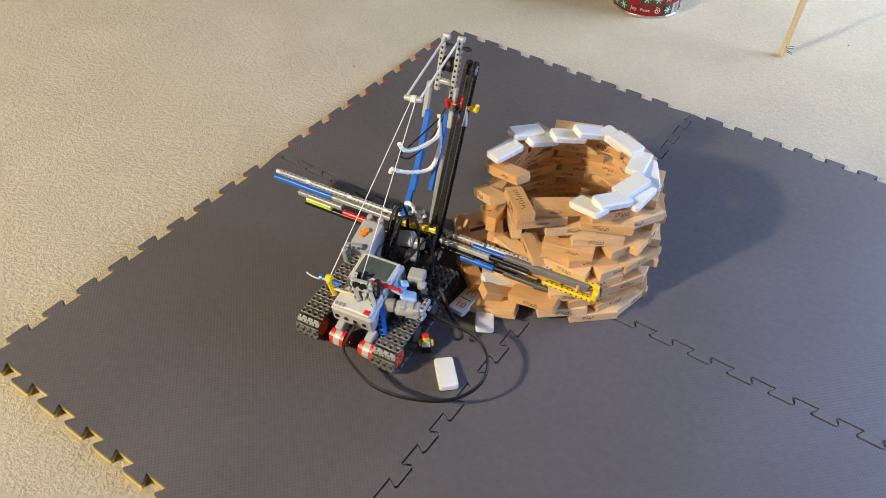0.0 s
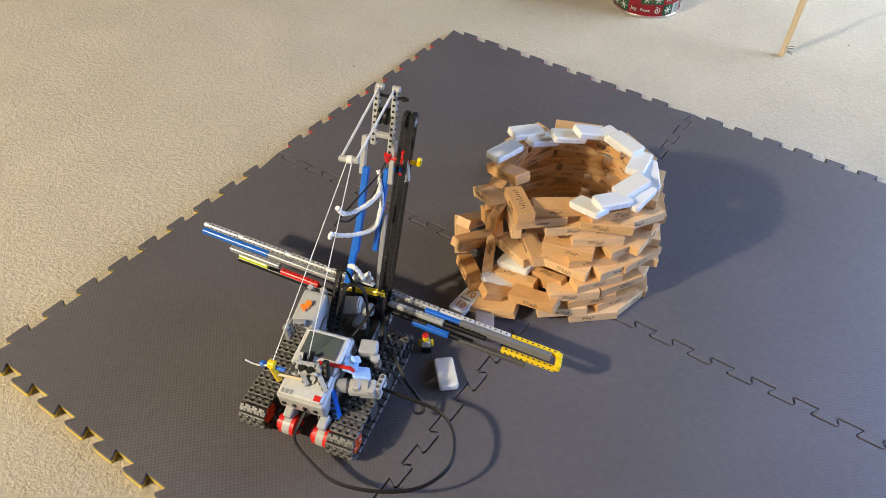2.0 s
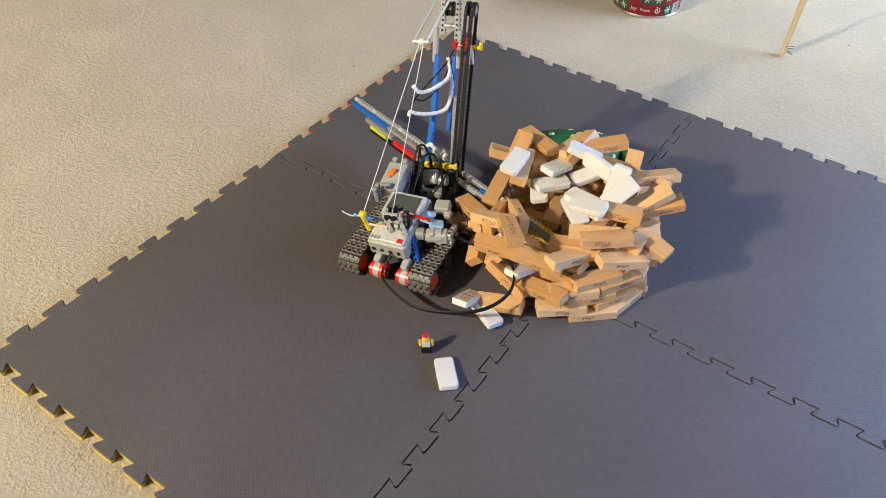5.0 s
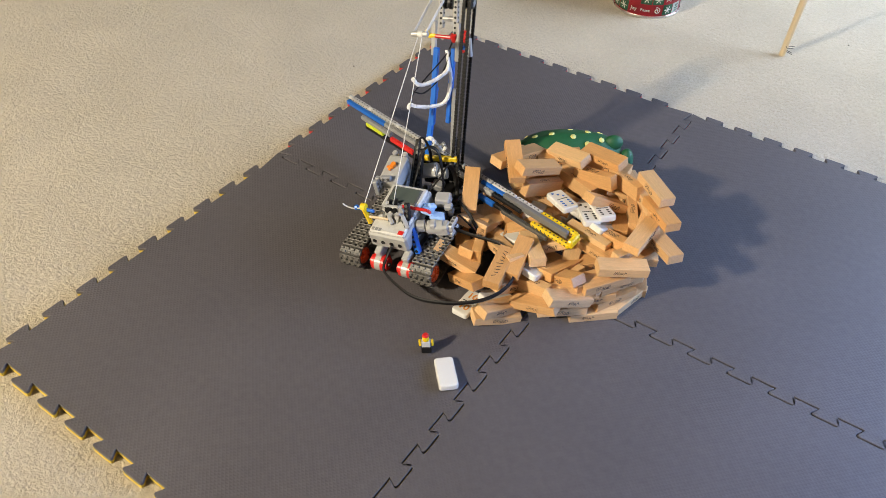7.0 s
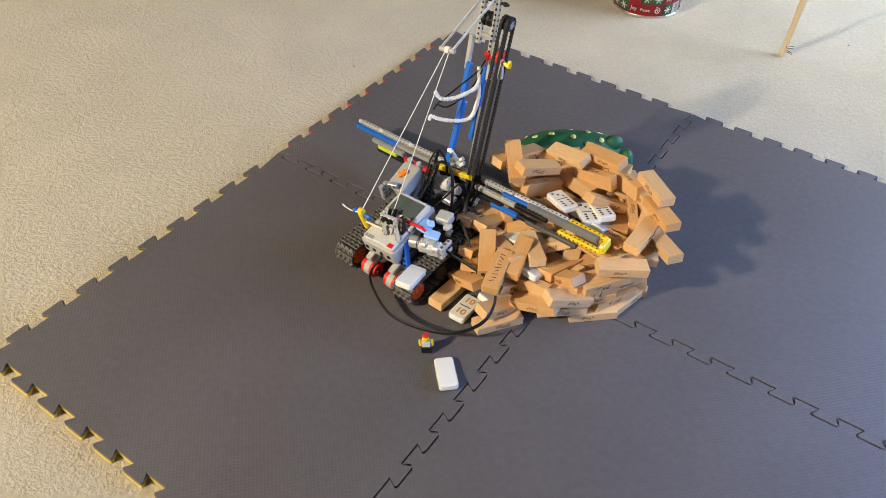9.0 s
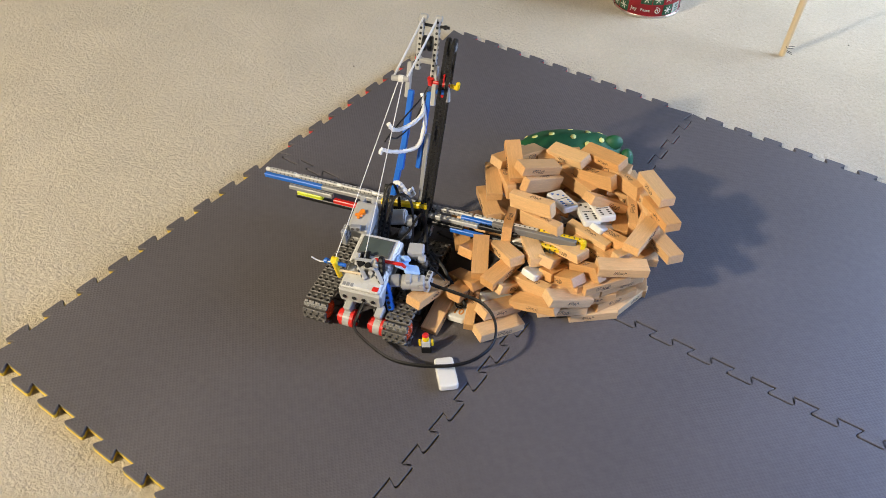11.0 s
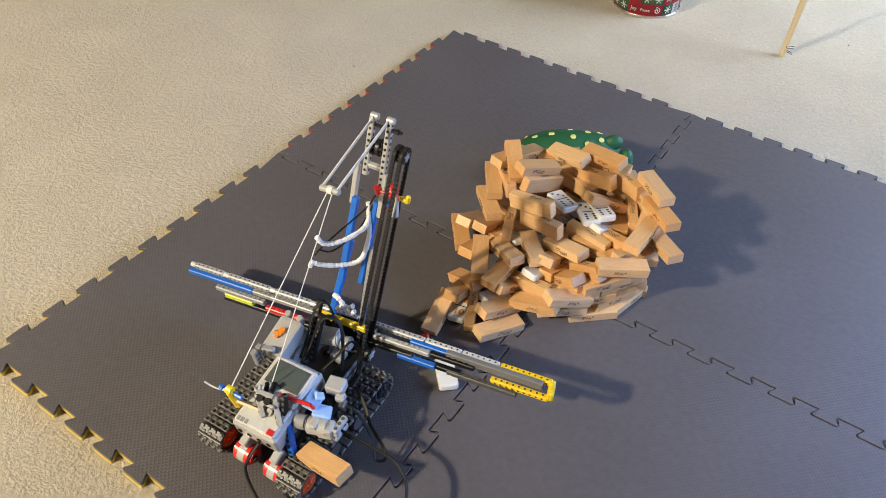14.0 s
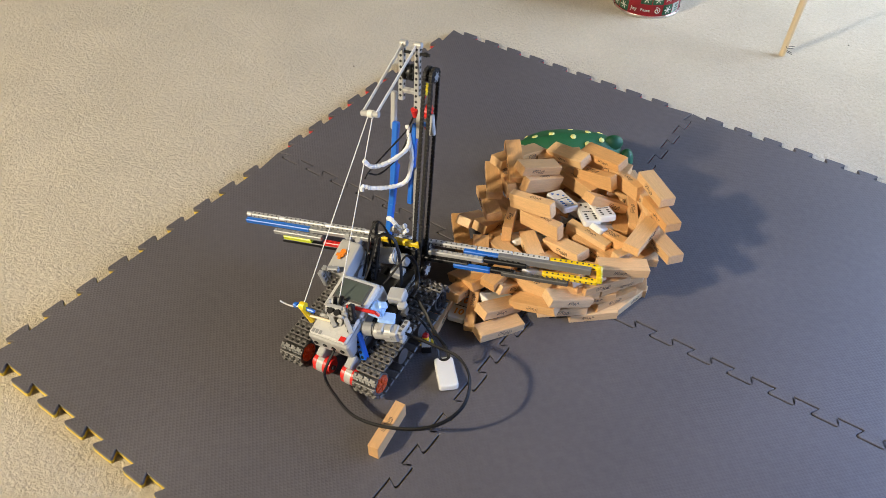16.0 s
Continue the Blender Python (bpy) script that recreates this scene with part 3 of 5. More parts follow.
# what the robot shoves about after the collapse: key, rows of seconds and pose
STAGE = {
    "bar": [(6.2, B_bar7), (9.2, B_bar7)],
    "rail": [(6.2, B_rail7), (9.2, B_rail7)],
    "rest": [(6.2, B_rest7), (9.2, B_rest7)],
    "side": [(6.2, B_side7), (7.2, B_side7), (8.0, B_side9), (9.2, B_side9)],
    "slant": [(6.2, B_slant7), (9.2, B_slant7)],
    "letter": [(6.2, B_letter7), (7.2, B_letter7), (8.0, B_letter9), (9.2, B_letter9)],
    "low": [(6.2, B_low7), (7.1, B_low7), (7.5, between(B_low7, B_low9, 0.55, 0.004, (0, 0, 0))), (7.95, B_low9), (9.2, B_low9)],
    "lean": [(6.2, B_lean7), (7.2, B_lean7), (7.45, between(B_lean7, B_lean9, 0.4, 0.01, (0, 0, 0))), (7.8, B_lean9), (9.2, B_lean9)],
    "front": [(6.2, B_front7), (7.2, B_front7), (8.0, B_front9), (9.2, B_front9)],
}
PLAN = []       # object, pose before, pose after, rows between
movers = []
fixed = [m for _, _, m in FRONT] + list(P.values())
for layer, ang, m in FRONT + [s for s in tower() if not (215 < s[1] < 345) and not (165 < s[1] < 216 and s[0] < 6) and clear(s[2], fixed, 0.030)]:
    front = 190 < ang < 345
    ob = wooden_block(m)
    keep = layer < 2 or (layer < 5 and front and ang > 290) or (layer < 4 and front and ang > 270) or (layer < 8 and not front and (ang < 160 or ang > 344))
    if not keep:
        movers.append((ob, m))
for key, m in P.items():
    ob = wooden_block(m, "birch stacking block with handwriting across its broad side" if key == "m" else "", key == "m")
    if key == "m":
        goal = [g for k, g in HEAP if k == "letter"][0] @ pose(0, 0, 0, 180)
        PLAN.append((ob, m, goal, STAGE["letter"]))
    else:
        movers.append((ob, m))

def under_arm(goal):
    """Rows of a block that lies lower while the arm rests in the heap."""
    x, y, z = goal.translation
    if -0.20 < x < 0.06 and -0.045 < y - 0.042 + 0.20 * (x + 0.10) < 0.018 and z > 0.055:
        low = Matrix.Translation((0, 0, min(0.0, 0.046 - z))) @ goal
        return [(6.2, low), (9.2, low)]
    return []


# fallen places go to the nearest free block; what is left falls inside the ring
free = list(movers)
for key, goal in sorted((h for h in HEAP if h[0] != "letter"), key=lambda h: -h[1].translation.z):
    if free:
        best = min(free, key=lambda b: (b[1].translation - goal.translation).length)
        free = [b for b in free if b is not best]
    else:
        m = inside(0.012, 0.07)
        best = (wooden_block(m, "birch stacking block buried inside the tower"), m)
    PLAN.append((*best, goal, STAGE.get(key, []) if key else under_arm(goal)))
for ob, m in free:
    PLAN.append((ob, m, inside(0.030, 0.078, 0.088), []))

# blocks that lie deep in the tower and fill the heap
for i in range(16):
    a, r = math.radians(i * 137.5 + 20), 0.035 + 0.075 * ((i * 5) % 16) / 16
    goal = pose(TX + r * math.cos(a), TY - 0.012 + r * math.sin(a), 0.078 - 0.30 * r + rng_l.uniform(-0.006, 0.006),
                rng_l.uniform(-22, 22), rng_l.uniform(-22, 22), rng_l.uniform(0, 360))
    m = inside(0.010, 0.034, 0.050)
    PLAN.append((wooden_block(m, "birch stacking block buried inside the tower"), m, goal, []))

LABELS = {"blue": "white domino with blue dots", "black": "white domino with black dots", "digits": "white domino with orange numerals"}
for k, m in enumerate(RIM):
    if k == 4:
        ob = domino(m)
        PLAN.append((ob, m, inside(0.02, 0.03), [(6.2, inside(0.02, 0.03)), (7.3, pose(-0.15, -0.03, 0.04)), (7.6, pose(-0.17, -0.10, 0.09, 20)), (7.9, D_ride8), (9.2, D_ride8)]))
        continue
    face, goal = LAND[k - 5] if 5 <= k < 9 else ("", inside(0.03, 0.07, 0.07))
    m0 = m @ pose(0, 0, 0, 180) if face else m
    PLAN.append((domino(m0, LABELS.get(face, ""), face), m0, goal, []))
PLAN.append((domino(D_dig0, LABELS["digits"], "digits"), D_dig0, LAND[4][1], [(6.2, D_dig7), (7.2, D_dig7), (8.0, D_dig9), (9.2, D_dig9)]))
for m, (face, goal) in zip((D_w0, D_w1, D_w2), LAND[5:]):
    PLAN.append((domino(m, "blank white domino among fallen blocks"), m, goal, []))
domino(D_loose, "blank white domino lying on the foam mat")
RIDER = wooden_block(inside(0.02, 0.04, 0.03), "birch stacking block carried off by the robot")
# ---- robot: x to its right, y ahead, origin at the outer rear corner of the right track ----
def track_link_mesh():
    bm = bmesh.new()
    box(bm, (0.0385, 0.0104, 0.0040), None, 0.0009)
    for x in (-0.0150, -0.0050, 0.0050, 0.0150):
        box(bm, (0.0052, 0.0040, 0.0030), pose(x, 0.0024, 0.0026), 0.0006)
    for x in (-0.0100, 0.0, 0.0100):
        box(bm, (0.0040, 0.0034, 0.0024), pose(x, -0.0034, 0.0022), 0.0005)
    # flat black discs paint the link's holes as if in shade
    for x in (-0.0152, -0.0050, 0.0050, 0.0152):
        vs = cyl(bm, 0.0022, 0.0006, pose(x, -0.0028, 0.0020), 8)
        for fc in {fc for v in vs for fc in v.link_faces}:
            fc.material_index = 1
    return mesh("track_link", bm, [TRACK_P, BLACK_P])


def loop_pose(s, c0, c1, r):
    """The pose s metres along a belt round two wheels at c0 and c1 (y, z); z points out."""
    a, b = Vector((0, *c0)), Vector((0, *c1))
    d = (b - a).normalized()
    n = Vector((0, -d.z, d.y))
    straight, half = (b - a).length, math.pi * r
    s %= 2 * (straight + half)
    if s < straight:
        p, out = a + d * s + n * r, n
    elif s < straight + half:
        t = (s - straight) / r
        out = n * math.cos(t) + d * math.sin(t)
        p = b + out * r
    elif s < 2 * straight + half:
        p, out = b - d * (s - straight - half) - n * r, -n
    else:
        t = (s - 2 * straight - half) / r
        out = -n * math.cos(t) - d * math.sin(t)
        p = a + out * r
    x = Vector((1, 0, 0))
    y = out.cross(x)
    return Matrix.Translation(p) @ Matrix((x, y, out)).transposed().to_4x4()


LINK = track_link_mesh()


def wheel_bm(r, depth, hub, spokes=6):
    """A spoked wheel with its axle along x; the hub and spokes take material slot 1."""
    bm = bmesh.new()
    cyl(bm, r, depth, pose(0, 0, 0, 0, 90), 24, bevel=depth * 0.15)
    for s in (-1, 1):
        vs = cyl(bm, hub, 0.0012, pose(s * (depth / 2 + 0.0003), 0, 0, 0, 90), 14)
        for i in range(spokes):
            a = i * 2 * math.pi / spokes
            vs += box(bm, (0.0012, 0.0016, r * 0.5), pose(s * (depth / 2 + 0.0004), math.cos(a + 1.57) * r * 0.5, math.sin(a + 1.57) * r * 0.5, math.degrees(a)))
        for fc in {fc for v in vs if v.is_valid for fc in v.link_faces}:
            fc.material_index = 1
    return bm


def crawler():
    rb = thing("tracked_robot", "toy brick tracked robot with tall mast, winch strings and control brick", "robot")

    # tracks
    for x0 in (-0.0205, -0.1475):
        bm = bmesh.new()
        for k, (y, r) in enumerate(((0.007, 0.0165), (0.062, 0.012), (0.115, 0.012), (0.170, 0.0165))):
            cyl(bm, r, 0.030, pose(x0, y, 0.0215 if r > 0.015 else 0.0165, 0, 90), 20)
        box(bm, (0.012, 0.13, 0.014), pose(x0, 0.09, 0.0225), 0.002)
        tr = part("track", bm, GREY_D, rb, "dark grey rubber-plastic crawler track")
        for y, mat, sy in ((0.007, ORANGE_P, 0.010), (0.170, BLACK_P, 0.010)):
            b = bmesh.new()
            cyl(b, 0.0135, 0.034, pose(x0, y, 0.0215, 0, 90), 20, bevel=0.001)
            for i in range(3):
                box(b, (0.0366, 0.0215, 0.0042), pose(x0, y, 0.0215, i * 60 + 15), 0.0008)
            part("sprocket", b, HUB_P if mat is ORANGE_P else mat, tr)
        total = 2 * (0.163 + math.pi * 0.0192)
        n = 35
        for i in range(n):
            ln = new("track_link", LINK)
            ln.parent = tr
            ln.matrix_basis = Matrix.Translation((x0, 0, 0)) @ loop_pose((i + 0.5) * total / n, (0.170, 0.0225), (0.007, 0.0225), 0.0192)
    # hull
    bm = bmesh.new()
    for x in (-0.108, -0.094, -0.061, -0.047):
        beam(bm, (x, 0.015, 0.034), (x, 0.185, 0.034), pitch=0.008)
    for y in (0.04, 0.11, 0.175):
        beam(bm, (-0.113, y, 0.026), (-0.042, y, 0.026))
    box(bm, (0.056, 0.12, 0.018), pose(-0.0775, 0.10, 0.043), 0.002)
    part("chassis", bm, [GREY_D, BLACK_P], rb)
    for x in (-0.128, -0.040):
        bm = bmesh.new()
        beam(bm, (x, 0.05, 0.050), (x, 0.17, 0.050))
        part("side_beam", bm, [GREY_D, BLACK_P], rb)

    # red rear drums
    for cx in (-0.0985, -0.050):
        bm = bmesh.new()
        cyl(bm, 0.0140, 0.029, pose(cx, 0.002, 0.0225, 0, 90), 28, bevel=0.004)
        dr = part("drum", bm, RED_P, rb, "glossy red drum with a grey middle band", smooth=False)
        bm = bmesh.new()
        cyl(bm, 0.0142, 0.0115, pose(cx, 0.002, 0.0225, 0, 90), 28, bevel=0.0006)
        part("band", bm, GREY_L, dr)
        bm = bmesh.new()
        box(bm, (0.0115, 0.020, 0.024), pose(cx, 0.010, 0.039, 20), 0.0015)
        part("drum_bracket", bm, GREY_L, dr)
        bm = bmesh.new()
        cyl(bm, 0.0035, 0.036, pose(cx, 0.0, 0.0225, 0, 90), 12)
        part("axle", bm, BLACK_P, dr)

    # control brick, sloping up ahead
    tilt = pose(-0.0825, 0.003, 0.052, 9.0)
    body = part("control_brick", boxes([((0.066, 0.106, 0.030), tilt @ pose(0, 0.053, 0.014), 0.003)]), GREY_L, rb, "light grey programmable control brick")
    part("upper_shell", boxes([((0.063, 0.056, 0.010), tilt @ pose(0, 0.073, 0.033), 0.003), ((0.060, 0.042, 0.007), tilt @ pose(0, 0.024, 0.0315), 0.0025)]),
         WHITE_P, body)
    # dark grey here paints the thin shadow line around the display
    part("screen_frame", boxes([((0.0500, 0.0330, 0.002), tilt @ pose(0, 0.078, 0.0385), 0.0008)]), GREY_D, body)
    part("screen", boxes([((0.0440, 0.0275, 0.001), tilt @ pose(0, 0.0785, 0.0396), 0.0002)]), LCD, body, "unlit grey-green display")
    part("panel_gap", boxes([((0.0012, 0.013, 0.001), tilt @ pose(-0.004, 0.052, 0.0380), 0.0)]), BLACK_P, body)
    for i in range(4):
        bm = bmesh.new()
        cyl(bm, 0.0033, 0.003, tilt @ pose(-0.0235 + i * 0.0145, 0.0, 0.013, 90), 12)
        part("port", bm, BLACK_P, body)
    bm = bmesh.new()
    box(bm, (0.009, 0.0075, 0.0006), tilt @ pose(0.023, 0.008, 0.0354))
    part("red_badge", bm, RED_P, body)
    bm = bmesh.new()
    for i, w in enumerate((0.004, 0.0045, 0.004)):
        box(bm, (w, 0.006, 0.0004), tilt @ pose(-0.024 + i * 0.0058, 0.007, 0.0352))
    part("wordmark", bm, GREY_M, body)
    bm = bmesh.new()
    cyl(bm, 0.0065, 0.003, tilt @ pose(0, 0.040, 0.036), 16)
    box(bm, (0.022, 0.007, 0.003), tilt @ pose(0, 0.040, 0.0355), 0.001)
    part("buttons", bm, GREY_M, body)

    # lever plate over the keys
    bm = bmesh.new()
    beam(bm, (-0.098, 0.034, 0.107), (-0.078, 0.017, 0.092), high=0.005, wide=0.0075)
    beam(bm, (-0.075, 0.037, 0.107), (-0.053, 0.018, 0.087), high=0.005, wide=0.0075)
    beam(bm, (-0.099, 0.035, 0.108), (-0.075, 0.038, 0.108), high=0.005)
    box(bm, (0.020, 0.004, 0.020), pose(-0.078, 0.031, 0.098, 25), 0.001)
    part("key_presser", bm, [GREY_L, BLACK_P], rb, "grey lever assembly over the keys")
    bm = bmesh.new()
    for i, (x, y, z) in enumerate(((-0.096, 0.026, 0.092), (-0.086, 0.027, 0.098), (-0.074, 0.026, 0.094), (-0.068, 0.033, 0.103), (-0.100, 0.036, 0.104))):
        rod(bm, (x, y - 0.004, z - 0.006), (x + 0.003 * (-1) ** i, y + 0.006, z + 0.010), 0.0022, 8)
        cyl(bm, 0.0036, 0.003, pose(x, y, z + 0.004, 30 * i, 20), 10)
    part("bushes", bm, GREY_L, rb)
    bm = bmesh.new()
    for x in (-0.090, -0.079):
        cyl(bm, 0.0046, 0.005, pose(x, 0.030, 0.1065, 20), 12)
    part("dark_bushes", bm, BLACK_P, rb)
    bm = bmesh.new()
    beam(bm, (-0.0565, 0.024, 0.064), (-0.063, 0.044, 0.116), up=(1, 0, 0))
    part("lever", bm, [BLACK_P, GREY_D], rb)
    bm = bmesh.new()
    rod(bm, (-0.074, 0.046, 0.1055), (-0.036, 0.056, 0.097), 0.0026)
    rod(bm, (-0.036, 0.056, 0.097), (-0.032, 0.057, 0.092), 0.0026)
    part("red_axle", bm, RED_P, rb)
    bm = bmesh.new()
    beam(bm, (-0.040, 0.015, 0.042), (-0.053, 0.029, 0.080), up=(1, 0, 0), wide=0.010, high=0.009)
    part("blue_strut", bm, [BLUE_P, BLACK_P], rb)
    bm = bmesh.new()
    for p, q in (((-0.096, 0.046, 0.098), (-0.094, 0.050, 0.110)), ((-0.088, 0.050, 0.100), (-0.086, 0.054, 0.111))):
        rod(bm, p, q, 0.003, 12)
    part("pins", bm, BLACK_P, rb)
    bm = bmesh.new()
    box(bm, (0.040, 0.0035, 0.010), pose(-0.103, 0.021, 0.095, 40, 2, 6), 0.0006)
    st = part("wooden_strip", bm, WOOD_PALE, rb, "pale wooden strip with ink marks")
    bm = bmesh.new()
    for i in range(8):
        box(bm, (0.0012, 0.0004, 0.003), pose(-0.116 + i * 0.0034, 0.0190, 0.0955, 40, 20 * (-1) ** i, 6))
    part("ink_marks", bm, INK, st)
    bm = bmesh.new()
    box(bm, (0.008, 0.008, 0.036), pose(-0.1215, 0.017, 0.100, 8, -8), 0.0025)
    cyl(bm, 0.0055, 0.008, pose(-0.1245, 0.0175, 0.116, 0, 90), 16)
    po = part("string_post", bm, YELLOW_P, rb, "yellow post holding the string")
    bm = bmesh.new()
    rod(bm, (-0.141, 0.0175, 0.112), (-0.108, 0.0180, 0.110), 0.0028)
    cyl(bm, 0.0042, 0.004, pose(-0.137, 0.0175, 0.112, 0, 90), 12)
    part("blue_pin", bm, BLUE_P, po)

    # left drive motor
    bm = bmesh.new()
    box(bm, (0.034, 0.052, 0.026), pose(-0.1195, 0.112, 0.108, 16), 0.005, 2)
    box(bm, (0.030, 0.022, 0.050), pose(-0.1215, 0.135, 0.090, 16), 0.004, 2)
    cyl(bm, 0.016, 0.032, pose(-0.121, 0.120, 0.075, 0, 90), 20, bevel=0.002)
    lm = part("left_motor", bm, GREY_L, rb, "grey motor standing beside the control brick")
    lm.location.y = 0.006
    bm = bmesh.new()
    box(bm, (0.012, 0.005, 0.003), pose(-0.124, 0.107, 0.1222, 16), 0.0008)
    box(bm, (0.005, 0.012, 0.003), pose(-0.123, 0.106, 0.1225, 16), 0.0008)
    cyl(bm, 0.0042, 0.005, pose(-0.120, 0.112, 0.1245, 16), 12)
    part("orange_hub", bm, ORANGE_P, lm)
    bm = bmesh.new()
    for y in (0.074, 0.084):
        beam(bm, (-0.134, y, 0.090), (-0.134, y - 0.004, 0.120), up=(0, 1, 0))
    beam(bm, (-0.128, 0.080, 0.119), (-0.112, 0.084, 0.119))
    part("motor_bracket", bm, [GREY_M, GREY_D], lm)
    bm = bmesh.new()
    for dx in (-0.009, 0.009):
        cyl(bm, 0.0045, 0.014, pose(-0.1195 + dx, 0.138, 0.124, 16), 14, bevel=0.001)
    part("motor_caps", bm, GREY_L, lm)

    # right drive motor and sensor
    bm = bmesh.new()
    cyl(bm, 0.0112, 0.028, pose(-0.0205, 0.047, 0.0745, 0, 86, 14), 24, bevel=0.002)
    box(bm, (0.022, 0.019, 0.019), pose(-0.010, 0.049, 0.0735, 0, -4, 14), 0.0025)
    box(bm, (0.010, 0.024, 0.010), pose(-0.024, 0.048, 0.0820, 0, -4, 14), 0.002)
    cyl(bm, 0.0060, 0.010, pose(0.002, 0.051, 0.0730, 0, 86, 14), 16, bevel=0.001)
    for k in range(4):
        cyl(bm, 0.0016, 0.021, pose(-0.016 + 0.0045 * k, 0.0478 + 0.001 * k, 0.0755, 90, 0, 14), 8)
    rm = part("right_motor", bm, GREY_L, rb, "white and grey motor lying across the track")
    bm = bmesh.new()
    cyl(bm, 0.0098, 0.017, pose(-0.0420, 0.0415, 0.0765, 0, 86, 14), 20, bevel=0.002)
    part("motor_collar", bm, GREY_M, rm)
    bm = bmesh.new()
    for z in (0.064, 0.078):
        beam(bm, (0.003, 0.046, z), (0.003, 0.072, z), up=(1, 0, 0))
    part("motor_plate", bm, [GREY_L, GREY_D], rm)
    bm = bmesh.new()
    box(bm, (0.024, 0.021, 0.016), pose(-0.030, 0.102, 0.084, 6, 0, 10), 0.002)
    box(bm, (0.012, 0.012, 0.009), pose(-0.018, 0.093, 0.079, 6, 0, 10), 0.0015)
    sb = part("sensor_box", bm, GREY_L, rb)
    bm = bmesh.new()
    cyl(bm, 0.0045, 0.012, pose(-0.012, 0.088, 0.074, 90, 0, 10), 14)
    beam(bm, (-0.034, 0.088, 0.066), (-0.034, 0.118, 0.066))
    part("sensor_socket", bm, [GREY_D, BLACK_P], sb)
    bm = bmesh.new()
    box(bm, (0.021, 0.033, 0.005), pose(-0.041, 0.068, 0.0885, -14, 24, 12), 0.0018)
    box(bm, (0.024, 0.022, 0.005), pose(-0.024, 0.062, 0.0845, -12, 16, 24), 0.0018)
    box(bm, (0.012, 0.012, 0.006), pose(-0.037, 0.076, 0.0900, -8, 20, 40), 0.0018)
    part("blue_panel", bm, LBLUE_P, rb, "pale blue curved panel pieces")
    bm = bmesh.new()
    beam(bm, (-0.046, 0.058, 0.066), (-0.046, 0.11, 0.066))
    box(bm, (0.020, 0.03, 0.024), pose(-0.032, 0.080, 0.062), 0.003)
    box(bm, (0.022, 0.05, 0.014), pose(-0.05, 0.150, 0.052), 0.003)
    part("gearbox", bm, [BLACK_P, GREY_D], rb)

    # winch motor at the mast's foot
    bm = bmesh.new()
    cyl(bm, 0.0125, 0.034, pose(-0.084, 0.166, 0.084, 0, 80, 8), 24, bevel=0.002)
    wm = part("winch_motor", bm, WHITE_P, rb, "off-white winch motor at the mast's foot")
    bm = bmesh.new()
    cyl(bm, 0.0095, 0.016, pose(-0.060, 0.169, 0.080, 0, 80, 8), 20, bevel=0.0015)
    box(bm, (0.020, 0.018, 0.012), pose(-0.066, 0.158, 0.062, 0, 10), 0.002)
    part("winch_gear", bm, GREY_M, wm)
    bm = bmesh.new()
    beam(bm, (-0.118, 0.1905, 0.088), (-0.040, 0.1905, 0.097), high=0.009, sides=0)
    part("yellow_beam", bm, [YELLOW_P, BLACK_P], rb)
    bm = bmesh.new()
    beam(bm, (-0.100, 0.140, 0.070), (-0.102, 0.180, 0.135), up=(1, 0, 0))
    beam(bm, (-0.090, 0.130, 0.066), (-0.088, 0.162, 0.130), up=(1, 0, 0))
    box(bm, (0.062, 0.014, 0.05), pose(-0.078, 0.195, 0.062), 0.002)
    part("mast_foot", bm, [BLACK_P, GREY_D], rb)
    return rb


# the mast leans ahead over its foot
LEAN = Matrix.Translation((0, 0.2, 0.08)) @ pose(0, 0, 0, -4.6)
LEAN_SIZE = LEAN @ Matrix.Scale(0.97, 4) @ Matrix.Translation((0, -0.2, -0.08))
LEAN = LEAN @ Matrix.Translation((0, -0.2, -0.08))


def winch_strings(rb):
    """The string bar, its stays to the mast's head and the strings down to the hull."""
    hang = Vector((-0.0835, 0.2015, 0.3135))
    bm = bmesh.new()
    cyl(bm, 0.0042, 0.026, Matrix.Translation(hang) @ pose(0, 0, 0, 0, 88, 4), 16, bevel=0.0008)
    mb = part("string_bar", bm, GREY_L, rb)
    bm = bmesh.new()
    cyl(bm, 0.0052, 0.007, Matrix.Translation(hang + Vector((0.001, 0, 0))) @ pose(0, 0, 0, 0, 88, 4), 16)
    part("string_wrap", bm, STRING, mb)
    for dx, x in ((-0.0095, -0.0810), (0.0100, -0.0600)):
        bm = bmesh.new()
        head = LEAN_SIZE @ Vector((x, 0.2772, 0.3770))
        for dz in (0.0, 0.0032):
            rod(bm, hang + Vector((dx, 0, 0.001 + dz)), head + Vector((0, 0, dz)), 0.0009, 8)
        part("stay", bm, STRING, rb, "taut white string stay")
    for dx, end in ((-0.002, (-0.1245, 0.0175, 0.1155)), (0.004, (-0.0925, 0.052, 0.1005))):
        bm = bmesh.new()
        rod(bm, hang + Vector((dx, 0, 0)), end, 0.0007, 6)
        part("string", bm, STRING, rb, "thin white winch string")
    part("string_tail", tube([(-0.124, 0.0175, 0.114), (-0.140, 0.014, 0.112), (-0.150, 0.012, 0.115), (-0.156, 0.010, 0.121)], 0.0011, 6), STRING, rb)


